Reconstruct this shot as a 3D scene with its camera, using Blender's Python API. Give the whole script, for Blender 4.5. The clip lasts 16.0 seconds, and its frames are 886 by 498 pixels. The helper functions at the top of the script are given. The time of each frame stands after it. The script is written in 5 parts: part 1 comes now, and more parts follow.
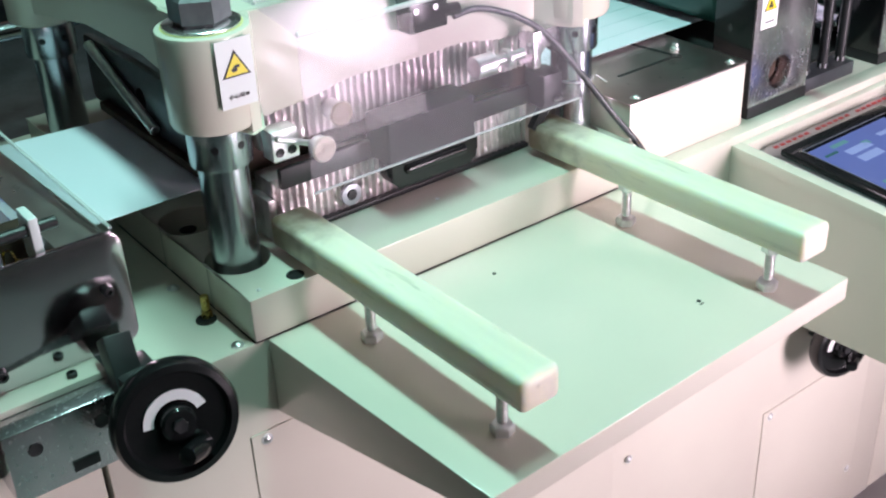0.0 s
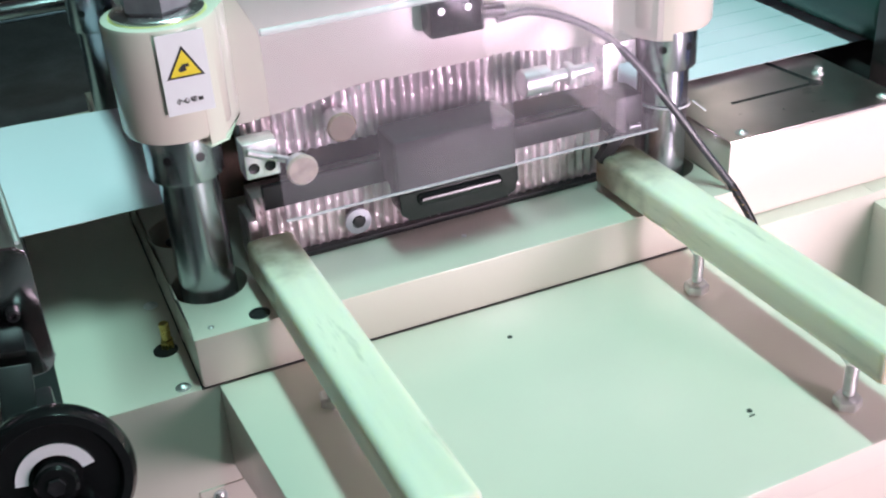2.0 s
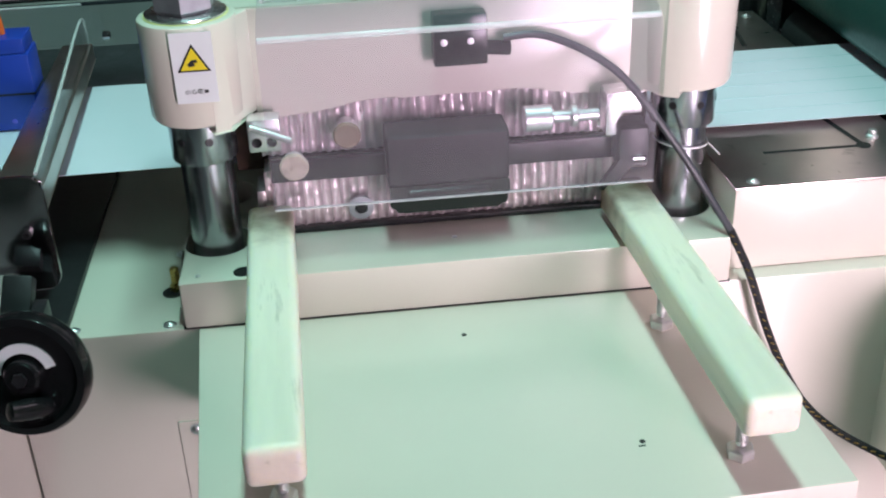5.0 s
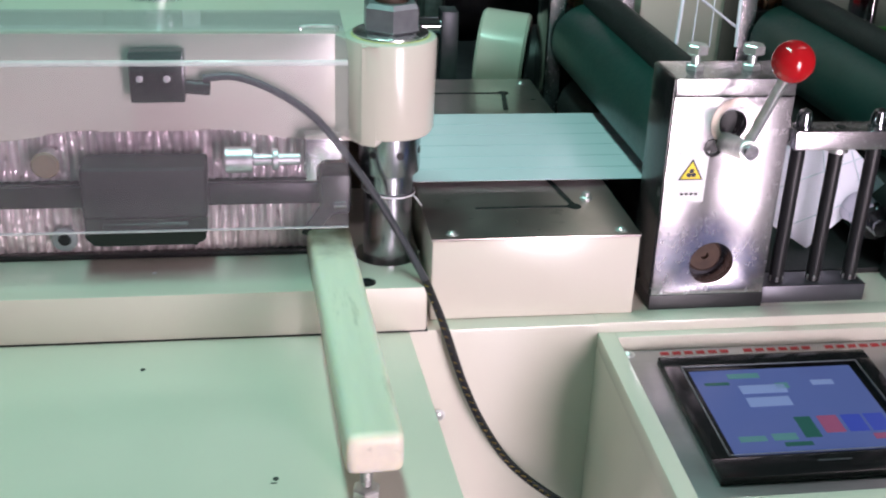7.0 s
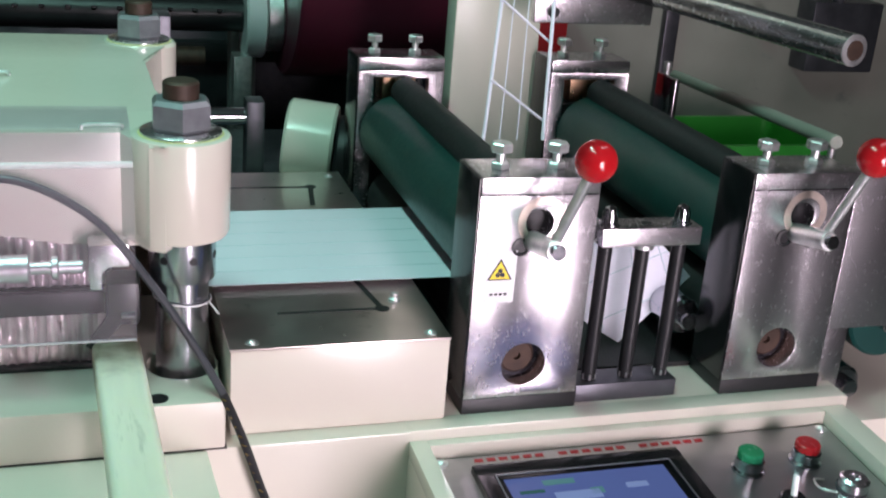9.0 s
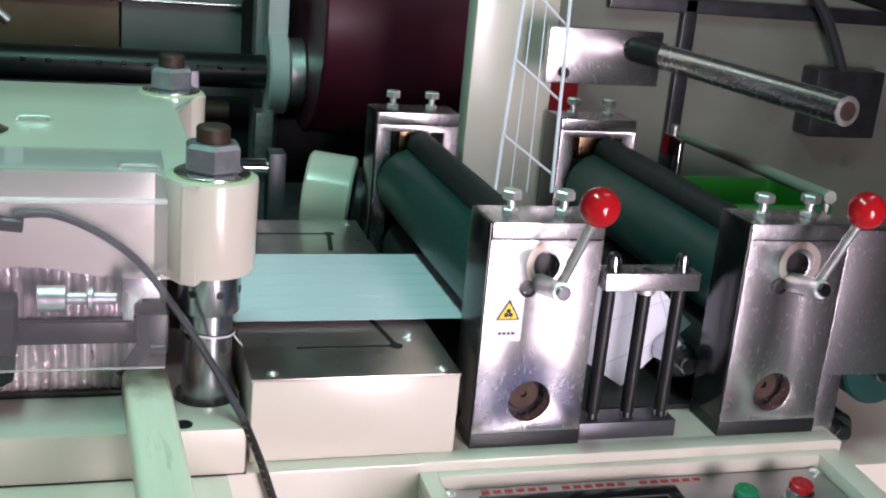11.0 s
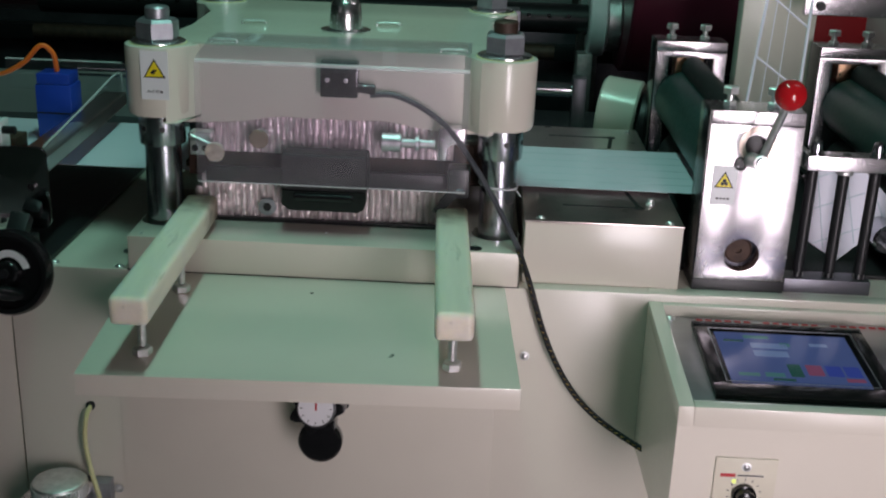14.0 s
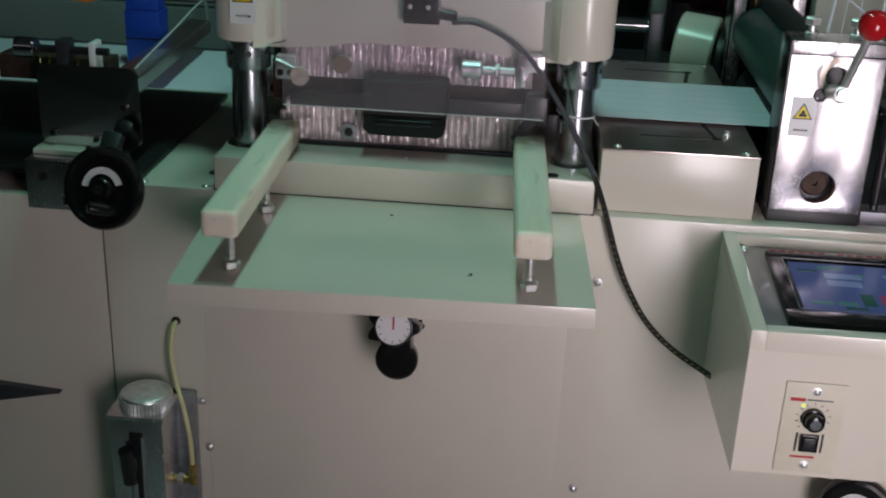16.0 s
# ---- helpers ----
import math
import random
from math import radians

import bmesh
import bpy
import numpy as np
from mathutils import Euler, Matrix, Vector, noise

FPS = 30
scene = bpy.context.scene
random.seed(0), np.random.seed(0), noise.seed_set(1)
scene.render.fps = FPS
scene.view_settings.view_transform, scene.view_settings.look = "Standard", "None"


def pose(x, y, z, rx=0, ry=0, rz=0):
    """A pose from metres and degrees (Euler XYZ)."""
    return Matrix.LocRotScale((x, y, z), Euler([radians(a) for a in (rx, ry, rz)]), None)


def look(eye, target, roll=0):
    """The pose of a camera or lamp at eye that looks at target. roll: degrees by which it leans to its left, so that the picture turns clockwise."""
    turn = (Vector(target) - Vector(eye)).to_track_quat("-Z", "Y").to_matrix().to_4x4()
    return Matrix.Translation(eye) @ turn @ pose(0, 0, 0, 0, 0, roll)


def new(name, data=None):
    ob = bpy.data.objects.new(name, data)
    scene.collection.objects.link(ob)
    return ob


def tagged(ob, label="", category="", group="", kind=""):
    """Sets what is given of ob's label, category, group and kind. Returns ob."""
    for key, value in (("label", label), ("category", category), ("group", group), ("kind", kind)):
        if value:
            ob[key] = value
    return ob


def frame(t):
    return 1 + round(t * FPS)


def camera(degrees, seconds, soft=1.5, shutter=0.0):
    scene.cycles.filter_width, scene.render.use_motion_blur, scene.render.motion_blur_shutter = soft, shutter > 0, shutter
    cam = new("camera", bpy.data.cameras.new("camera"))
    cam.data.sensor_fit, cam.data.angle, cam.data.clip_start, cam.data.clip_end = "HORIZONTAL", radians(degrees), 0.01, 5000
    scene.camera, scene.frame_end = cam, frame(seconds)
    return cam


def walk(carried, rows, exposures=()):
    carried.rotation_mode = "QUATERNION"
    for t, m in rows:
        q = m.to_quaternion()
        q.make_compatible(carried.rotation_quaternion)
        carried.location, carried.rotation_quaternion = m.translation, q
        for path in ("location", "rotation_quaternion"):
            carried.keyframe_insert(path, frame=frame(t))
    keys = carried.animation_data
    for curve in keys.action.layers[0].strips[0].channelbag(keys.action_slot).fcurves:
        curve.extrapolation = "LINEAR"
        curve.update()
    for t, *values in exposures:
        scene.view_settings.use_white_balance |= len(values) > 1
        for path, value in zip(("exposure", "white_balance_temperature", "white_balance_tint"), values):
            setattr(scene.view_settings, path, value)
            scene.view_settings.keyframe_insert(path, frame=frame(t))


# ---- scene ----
cam = camera(42.4, 16.0, soft=2.0, shutter=0.5)
PATH = [
    (0, (-0.37, -0.797, 0.583), (0.658, 0.602, -0.412), -2.8),
    (0.5, (-0.315, -0.794, 0.581), (0.651, 0.654, -0.405), -3.5),
    (1, (-0.251, -0.781, 0.581), (0.611, 0.715, -0.429), -4.5),
    (1.5, (-0.166, -0.747, 0.56), (0.567, 0.81, -0.459), -4.6),
    (2, (-0.085, -0.736, 0.531), (0.551, 0.867, -0.481), -3.8),
    (2.5, (-0.042, -0.734, 0.537), (0.498, 0.905, -0.474), -3.0),
    (3, (-0.008, -0.741, 0.553), (0.458, 0.909, -0.476), -2.0),
    (3.5, (0.05, -0.777, 0.554), (0.414, 0.912, -0.452), -2.2),
    (6, (0.235, -0.916, 0.513), (0.379, 0.864, -0.388), -2.0),
    (6.5, (0.31, -0.934, 0.508), (0.519, 0.862, -0.347), -0.1),
    (7, (0.357, -0.916, 0.514), (0.643, 0.875, -0.329), 2.3),
    (7.5, (0.395, -0.903, 0.503), (0.664, 0.861, -0.4), 1.8),
    (8, (0.423, -0.894, 0.51), (0.773, 0.86, -0.385), 2.0),
    (8.5, (0.401, -0.872, 0.52), (0.976, 0.882, -0.251), 4.5),
    (9, (0.387, -0.865, 0.518), (0.974, 0.914, -0.184), 4.6),
    (9.5, (0.384, -0.862, 0.525), (0.982, 0.933, -0.123), 5.6),
    (12, (0.361, -1.053, 0.513), (0.87, 0.786, -0.087), 4.5),
    (12.5, (0.412, -1.143, 0.514), (0.727, 0.727, -0.121), 3.1),
    (13, (0.467, -1.231, 0.503), (0.561, 0.667, -0.121), 1.5),
    (13.5, (0.44, -1.291, 0.52), (0.41, 0.599, -0.132), 1.8),
    (14, (0.429, -1.331, 0.526), (0.382, 0.55, -0.151), 2.2),
    (14.5, (0.425, -1.354, 0.521), (0.343, 0.513, -0.191), 2.3),
    (15, (0.414, -1.367, 0.516), (0.272, 0.484, -0.227), 2.0),
    (15.5, (0.407, -1.371, 0.516), (0.243, 0.472, -0.244), 2.1),
    (16, (0.412, -1.372, 0.508), (0.264, 0.47, -0.256), 2.3),
]
EXPOSURES = [(0.0, 0.50, 6500, 24), (0.7, 0.38, 6500, 25), (2.0, 0.36, 6500, 30), (3.5, 0.22, 6500, 32), (6.0, 0.06, 6500, 25), (7.5, -0.20, 6500, 20), (9.0, -0.14, 6500, 21), (12.0, -0.26, 6500, 20), (13.0, -0.70, 6500, 15), (14.0, -1.06, 6500, 13), (16.0, -1.24, 6500, 12)]
walk(cam, [(t, look(eye, target, roll)) for t, eye, target, roll in PATH], EXPOSURES)

# ---- world and lamps: a hall lit by greenish tubes overhead; pink fills are added ----
FLOOR, CEIL = -0.85, 2.0
world = bpy.data.worlds.new("hall_air")
scene.world = world
world.use_nodes = True
world.node_tree.nodes["Background"].inputs[0].default_value = (0.9, 0.92, 1.0, 1)
world.node_tree.nodes["Background"].inputs[1].default_value = 0.010


def area_lamp(name, where, target, sx, sy, watts, colour):
    data = bpy.data.lights.new(name, "AREA")
    data.shape, data.size, data.size_y, data.energy, data.color = "RECTANGLE", sx, sy, watts, colour
    ob = new(name, data)
    ob.matrix_world = look(where, target)
    return ob


GREENISH, PINKISH = (0.44, 1.0, 0.82), (1.0, 0.90, 0.95)
area_lamp("tube_light_over", (0.24, -0.02, 1.50), (0.24, -0.019, 0), 0.10, 0.95, 18, GREENISH)
# added lamp, stands in for unseen light from the front right
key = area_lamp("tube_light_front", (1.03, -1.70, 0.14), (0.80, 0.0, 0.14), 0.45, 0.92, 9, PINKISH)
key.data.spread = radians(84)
# added lamp for the white reflection on the first bearing block
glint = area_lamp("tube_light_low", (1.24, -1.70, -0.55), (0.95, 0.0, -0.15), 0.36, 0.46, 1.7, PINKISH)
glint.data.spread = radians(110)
# left and rear lamps are added fills; the rear one brightens the post
area_lamp("tube_light_left", (-1.5, -2.2, 1.35), (0.2, 0.0, 0.0), 1.2, 0.2, 0.9, PINKISH)
area_lamp("tube_light_rear", (1.55, 0.10, 1.50), (1.20, 0.75, 0.30), 1.0, 0.10, 3.2, PINKISH)


# ---- materials ----
def material(name, colour, rough=0.5, metal=0.0, vary=0.08, scale=18.0, bump=0.0, bump_scale=180.0, rough_vary=0.1, coat=0.0, dirt=None, dirt_at=0.62, stretch=(1, 1, 1)):
    m = bpy.data.materials.new(name)
    m.use_nodes = True
    nt = m.node_tree
    b = nt.nodes["Principled BSDF"]
    b.inputs["Metallic"].default_value = metal
    b.inputs["Coat Weight"].default_value = coat
    b.inputs["Coat Roughness"].default_value = 0.12
    tc = nt.nodes.new("ShaderNodeTexCoord")
    mp = nt.nodes.new("ShaderNodeMapping")
    mp.inputs["Scale"].default_value = stretch
    nt.links.new(tc.outputs["Object"], mp.inputs[0])
    n1 = nt.nodes.new("ShaderNodeTexNoise")
    n1.inputs["Scale"].default_value, n1.inputs["Detail"].default_value = scale, 6
    nt.links.new(mp.outputs[0], n1.inputs["Vector"])
    n2 = nt.nodes.new("ShaderNodeTexNoise")
    n2.inputs["Scale"].default_value, n2.inputs["Detail"].default_value = bump_scale, 4
    nt.links.new(mp.outputs[0], n2.inputs["Vector"])
    ramp = nt.nodes.new("ShaderNodeMapRange")
    ramp.inputs["From Min"].default_value, ramp.inputs["From Max"].default_value = 0.3, 0.7
    ramp.inputs["To Min"].default_value, ramp.inputs["To Max"].default_value = 1 - vary, 1 + vary
    nt.links.new(n1.outputs["Fac"], ramp.inputs["Value"])
    mul = nt.nodes.new("ShaderNodeMix")
    mul.data_type, mul.blend_type = "RGBA", "MULTIPLY"
    mul.inputs["Factor"].default_value = 1
    mul.inputs["A"].default_value = (*colour, 1)
    nt.links.new(ramp.outputs[0], mul.inputs["B"])
    out = mul.outputs["Result"]
    if dirt:
        n3 = nt.nodes.new("ShaderNodeTexNoise")
        n3.inputs["Scale"].default_value, n3.inputs["Detail"].default_value, n3.inputs["Roughness"].default_value = scale * 2.3, 9, 0.7
        nt.links.new(mp.outputs[0], n3.inputs["Vector"])
        r3 = nt.nodes.new("ShaderNodeMapRange")
        r3.inputs["From Min"].default_value, r3.inputs["From Max"].default_value = dirt_at, dirt_at + 0.12
        nt.links.new(n3.outputs["Fac"], r3.inputs["Value"])
        mix = nt.nodes.new("ShaderNodeMix")
        mix.data_type = "RGBA"
        mix.inputs["B"].default_value = (*dirt, 1)
        nt.links.new(r3.outputs[0], mix.inputs["Factor"])
        nt.links.new(out, mix.inputs["A"])
        out = mix.outputs["Result"]
    nt.links.new(out, b.inputs["Base Color"])
    rr = nt.nodes.new("ShaderNodeMapRange")
    rr.inputs["To Min"].default_value, rr.inputs["To Max"].default_value = max(0.02, rough - rough_vary), min(1, rough + rough_vary)
    nt.links.new(n2.outputs["Fac"], rr.inputs["Value"])
    nt.links.new(rr.outputs[0], b.inputs["Roughness"])
    if bump:
        bp = nt.nodes.new("ShaderNodeBump")
        bp.inputs["Strength"].default_value, bp.inputs["Distance"].default_value = bump, 0.001
        nt.links.new(n2.outputs["Fac"], bp.inputs["Height"])
        nt.links.new(bp.outputs[0], b.inputs["Normal"])
    return m


def glow(name, colour, strength):
    m = bpy.data.materials.new(name)
    m.use_nodes = True
    b = m.node_tree.nodes["Principled BSDF"]
    b.inputs["Base Color"].default_value = (*[c * 0.3 for c in colour], 1)
    b.inputs["Roughness"].default_value = 0.15
    b.inputs["Emission Color"].default_value = (*colour, 1)
    b.inputs["Emission Strength"].default_value = strength
    return m


def clear(name, tint, haze, haze_colour=(0.8, 0.8, 0.85), gloss=0.03):
    """Acrylic sheet: see-through, glossy by Fresnel, with faint haze for scratches and painted reflection."""
    m = bpy.data.materials.new(name)
    m.use_nodes = True
    nt = m.node_tree
    nt.nodes.remove(nt.nodes["Principled BSDF"])
    out = nt.nodes["Material Output"]
    tr = nt.nodes.new("ShaderNodeBsdfTransparent")
    tr.inputs[0].default_value = (*tint, 1)
    df = nt.nodes.new("ShaderNodeBsdfDiffuse")
    df.inputs[0].default_value = (*haze_colour, 1)
    gl = nt.nodes.new("ShaderNodeBsdfGlossy")
    gl.inputs["Roughness"].default_value = gloss
    tc = nt.nodes.new("ShaderNodeTexCoord")
    ns = nt.nodes.new("ShaderNodeTexNoise")
    ns.inputs["Scale"].default_value, ns.inputs["Detail"].default_value = 35, 8
    nt.links.new(tc.outputs["Object"], ns.inputs["Vector"])
    hz = nt.nodes.new("ShaderNodeMapRange")
    hz.inputs["To Min"].default_value, hz.inputs["To Max"].default_value = haze * 0.6, haze * 1.4
    nt.links.new(ns.outputs["Fac"], hz.inputs["Value"])
    m1, m2 = nt.nodes.new("ShaderNodeMixShader"), nt.nodes.new("ShaderNodeMixShader")
    lw = nt.nodes.new("ShaderNodeLayerWeight")
    lw.inputs["Blend"].default_value = 0.5
    pw = nt.nodes.new("ShaderNodeMath")
    pw.operation = "POWER"
    pw.inputs[1].default_value = 4.0
    nt.links.new(lw.outputs["Facing"], pw.inputs[0])
    fr = nt.nodes.new("ShaderNodeMath")
    fr.operation = "MULTIPLY_ADD"
    fr.inputs[1].default_value, fr.inputs[2].default_value = 0.55, 0.012
    nt.links.new(pw.outputs[0], fr.inputs[0])
    nt.links.new(hz.outputs[0], m1.inputs[0])
    nt.links.new(tr.outputs[0], m1.inputs[1])
    nt.links.new(df.outputs[0], m1.inputs[2])
    nt.links.new(fr.outputs[0], m2.inputs[0])
    nt.links.new(m1.outputs[0], m2.inputs[1])
    nt.links.new(gl.outputs[0], m2.inputs[2])
    nt.links.new(m2.outputs[0], out.inputs["Surface"])
    return m


PAINT = material("cream_enamel", (0.70, 0.655, 0.57), 0.22, vary=0.03, scale=6, bump=0.01, bump_scale=160, rough_vary=0.04, coat=0.2, dirt=(0.56, 0.52, 0.45), dirt_at=0.72)
STEEL = material("ground_steel", (0.66, 0.63, 0.66), 0.26, metal=1, rough_vary=0.05, vary=0.09, scale=22, bump=0.012, bump_scale=300, stretch=(1, 1, 0.5), dirt=(0.50, 0.47, 0.46), dirt_at=0.72)
LID = material("satin_stainless_lid", (0.76, 0.67, 0.64), 0.30, metal=1, vary=0.12, scale=14, bump=0.012, bump_scale=40, rough_vary=0.06, dirt=(0.42, 0.36, 0.33), dirt_at=0.62)
STAINLESS = material("polished_stainless", (0.66, 0.60, 0.64), 0.12, metal=1, vary=0.10, scale=14, bump=0.03, bump_scale=60, rough_vary=0.06, dirt=(0.32, 0.30, 0.28), dirt_at=0.68)
CHROME = material("chrome", (0.46, 0.46, 0.50), 0.14, metal=1, vary=0.05, scale=40, rough_vary=0.05)
COLUMN = material("ground_chrome_column", (0.42, 0.43, 0.47), 0.24, metal=1, vary=0.08, scale=30, rough_vary=0.05, stretch=(1, 1, 0.3))
SATIN = material("satin_chrome", (0.78, 0.77, 0.78), 0.26, metal=1, vary=0.06, scale=40, rough_vary=0.05)
PALE_GREY = material("pale_machine_grey", (0.25, 0.26, 0.22), 0.5, vary=0.14, scale=6, dirt=(0.16, 0.18, 0.17), dirt_at=0.60)
ZINC = material("zinc_plated_steel", (0.80, 0.80, 0.80), 0.42, metal=1, vary=0.15, scale=90, bump=0.1)
GREY_STEEL = material("grey_nut_steel", (0.34, 0.35, 0.38), 0.42, metal=0.8, vary=0.15, scale=60, bump=0.15)
RUST = material("browned_stud", (0.06, 0.035, 0.025), 0.6, metal=0.4, vary=0.3, scale=80, bump=0.3)
BLACK = material("black_oxide", (0.016, 0.016, 0.018), 0.38, metal=0.2, vary=0.2, scale=40, bump=0.1)
BLACKP = material("black_plastic", (0.008, 0.008, 0.009), 0.18, vary=0.15, scale=40)
DARKMETAL = material("dark_bracket_steel", (0.10, 0.10, 0.115), 0.35, metal=0.7, vary=0.25, scale=25, bump=0.1)
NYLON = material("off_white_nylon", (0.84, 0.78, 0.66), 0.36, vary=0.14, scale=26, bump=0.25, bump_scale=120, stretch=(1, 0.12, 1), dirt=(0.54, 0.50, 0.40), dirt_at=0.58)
PAPER = material("pale_blue_release_paper", (0.80, 0.80, 0.90), 0.30, vary=0.03, scale=5, stretch=(0.15, 1, 1), coat=0.4, rough_vary=0.02)
PAPER_LINE = material("cut_line_grey_blue", (0.52, 0.62, 0.68), 0.5)
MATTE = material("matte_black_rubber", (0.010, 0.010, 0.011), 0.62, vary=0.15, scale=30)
RUBBER = material("dark_green_rubber", (0.004, 0.046, 0.040), 0.40, vary=0.12, scale=20, bump=0.08)
RED = material("red_phenolic", (0.42, 0.010, 0.014), 0.10, vary=0.06, scale=30)
WHITE = material("white_sticker", (0.78, 0.78, 0.80), 0.4, vary=0.03)
YELLOW = material("warning_yellow", (0.85, 0.66, 0.02), 0.4, vary=0.03)
INK = material("black_ink", (0.012, 0.012, 0.012), 0.5)
REDINK = material("red_ink", (0.45, 0.02, 0.03), 0.5)
BRASS = material("brass", (0.52, 0.36, 0.12), 0.28, metal=1, vary=0.15, scale=60)
GREASE = material("yellowed_grease", (0.62, 0.56, 0.22), 0.4, vary=0.2, scale=60)
TAN = material("tan_worn_bronze", (0.66, 0.55, 0.49), 0.36, metal=0.85, vary=0.2, scale=60)
COPPER = material("bronze_bush", (0.62, 0.40, 0.26), 0.3, metal=1, vary=0.15, scale=40)
GREENBTN = material("green_button", (0.01, 0.22, 0.10), 0.25)
REDBTN = material("red_button", (0.42, 0.015, 0.02), 0.25)
BLUE = material("blue_sensor_plastic", (0.012, 0.055, 0.40), 0.35, vary=0.1)
ORANGE = material("orange_cable", (0.75, 0.16, 0.02), 0.4)
GREYC = material("grey_cable", (0.055, 0.055, 0.065), 0.4, vary=0.1)
HOSE = material("yellowed_hose", (0.62, 0.58, 0.30), 0.3, vary=0.1)
MAROON = material("maroon_film_roll", (0.10, 0.010, 0.028), 0.42, vary=0.12, scale=8, stretch=(1, 0.2, 0.2))
GREYWALL = material("slate_grey_panel", (0.26, 0.27, 0.27), 0.5, vary=0.12, scale=5)
WALL = material("grey_green_wall", (0.22, 0.24, 0.22), 0.7, vary=0.1, scale=3)
CONCRETE = material("pale_grey_floor_paint", (0.52, 0.49, 0.49), 0.4, vary=0.12, scale=4, bump=0.1, dirt=(0.36, 0.34, 0.33), dirt_at=0.58)
CEILING = material("hall_ceiling", (0.35, 0.36, 0.36), 0.8, vary=0.1, scale=4)
BRIGHTGREEN = material("bright_green_plastic", (0.012, 0.20, 0.02), 0.4, vary=0.1)
PANELSTEEL = material("brushed_panel_steel", (0.46, 0.47, 0.48), 0.34, metal=1, vary=0.06, scale=40, bump=0.04, bump_scale=300, stretch=(0.05, 1, 1))
DIE = material("corrugated_die_metal", (0.74, 0.66, 0.67), 0.36, metal=0.7, vary=0.30, scale=55, bump=0.6, bump_scale=160, stretch=(1, 1, 0.4), dirt=(0.16, 0.11, 0.10), dirt_at=0.60)
# besides scratches, the pink-white haze paints the front light's reflection
ACRYLIC = clear("scratched_acrylic_with_sheen", (0.97, 0.95, 0.98), 0.050, (0.85, 0.80, 0.86))
# white haze paints the highlight along acrylic bends and edges
EDGE_HIGHLIGHT = clear("acrylic_edge_highlight", (0.97, 0.97, 0.98), 0.42, (0.9, 0.9, 0.9), 0.12)
ACRYLIC2 = clear("clear_acrylic", (0.97, 0.98, 0.98), 0.018)
SCREEN = glow("screen_blue", (0.12, 0.17, 0.44), 0.45)
SCR_GREEN = glow("screen_green", (0.12, 0.32, 0.34), 0.4)
SCR_DARK = glow("screen_dark_green", (0.03, 0.14, 0.12), 0.4)
SCR_RED = glow("screen_red", (0.42, 0.12, 0.24), 0.4)
SCR_BLUE = glow("screen_deep_blue", (0.07, 0.11, 0.58), 0.4)
SCR_PALE = glow("screen_pale", (0.26, 0.36, 0.66), 0.5)
LED = glow("yellow_led", (0.75, 0.9, 0.15), 2.0)
TUBE_G = glow("greenish_tube", GREENISH, 2.0)
# glow shared by the added panel and the added pink tubes
FILL_GLOW = glow("added_pink_glow", PINKISH, 0.4)


nylon_bsdf = NYLON.node_tree.nodes["Principled BSDF"]
nylon_bsdf.inputs["Subsurface Weight"].default_value = 0.5
nylon_bsdf.inputs["Subsurface Radius"].default_value = (0.010, 0.009, 0.006)
nylon_bsdf.inputs["Subsurface Scale"].default_value = 1.0


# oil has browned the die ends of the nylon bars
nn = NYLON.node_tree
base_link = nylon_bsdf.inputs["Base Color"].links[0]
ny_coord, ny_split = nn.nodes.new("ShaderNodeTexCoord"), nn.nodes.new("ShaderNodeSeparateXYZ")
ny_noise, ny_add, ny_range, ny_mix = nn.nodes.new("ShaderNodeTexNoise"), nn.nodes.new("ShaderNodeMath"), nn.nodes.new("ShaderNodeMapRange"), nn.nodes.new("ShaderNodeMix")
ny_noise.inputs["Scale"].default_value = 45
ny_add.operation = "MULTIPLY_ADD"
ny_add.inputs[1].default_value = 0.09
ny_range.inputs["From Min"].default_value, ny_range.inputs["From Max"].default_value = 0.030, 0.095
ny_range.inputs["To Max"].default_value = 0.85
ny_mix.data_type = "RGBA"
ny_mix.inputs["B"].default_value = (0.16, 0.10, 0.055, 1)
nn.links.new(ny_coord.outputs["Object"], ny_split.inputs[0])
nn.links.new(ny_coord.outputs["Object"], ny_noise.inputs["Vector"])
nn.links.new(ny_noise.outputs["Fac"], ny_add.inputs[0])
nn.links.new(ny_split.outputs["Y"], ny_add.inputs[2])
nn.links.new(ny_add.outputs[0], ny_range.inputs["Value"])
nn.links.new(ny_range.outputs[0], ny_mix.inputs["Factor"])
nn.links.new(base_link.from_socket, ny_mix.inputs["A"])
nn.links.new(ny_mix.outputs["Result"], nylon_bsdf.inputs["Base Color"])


# ---- mesh helpers ----
def part(name, bm, mat, parent=None, label="", smooth=True):
    """Links a bmesh as one mesh object under its thing."""
    me = bpy.data.meshes.new(name)
    bmesh.ops.recalc_face_normals(bm, faces=bm.faces)
    bm.to_mesh(me)
    bm.free()
    me.materials.append(mat)
    if smooth:
        me.polygons.foreach_set("use_smooth", [True] * len(me.polygons))
        me.set_sharp_from_angle(angle=radians(35))
    ob = new(name, me)
    if parent is not None:
        ob.parent = parent
    if label:
        ob["label"] = label
    return ob


def thing(name, label, category, group="", kind="", at=(0, 0, 0)):
    return tagged(new(name), label, category, group, kind) if at == (0, 0, 0) else place(tagged(new(name), label, category, group, kind), at)


def place(ob, at):
    ob.location = at
    return ob


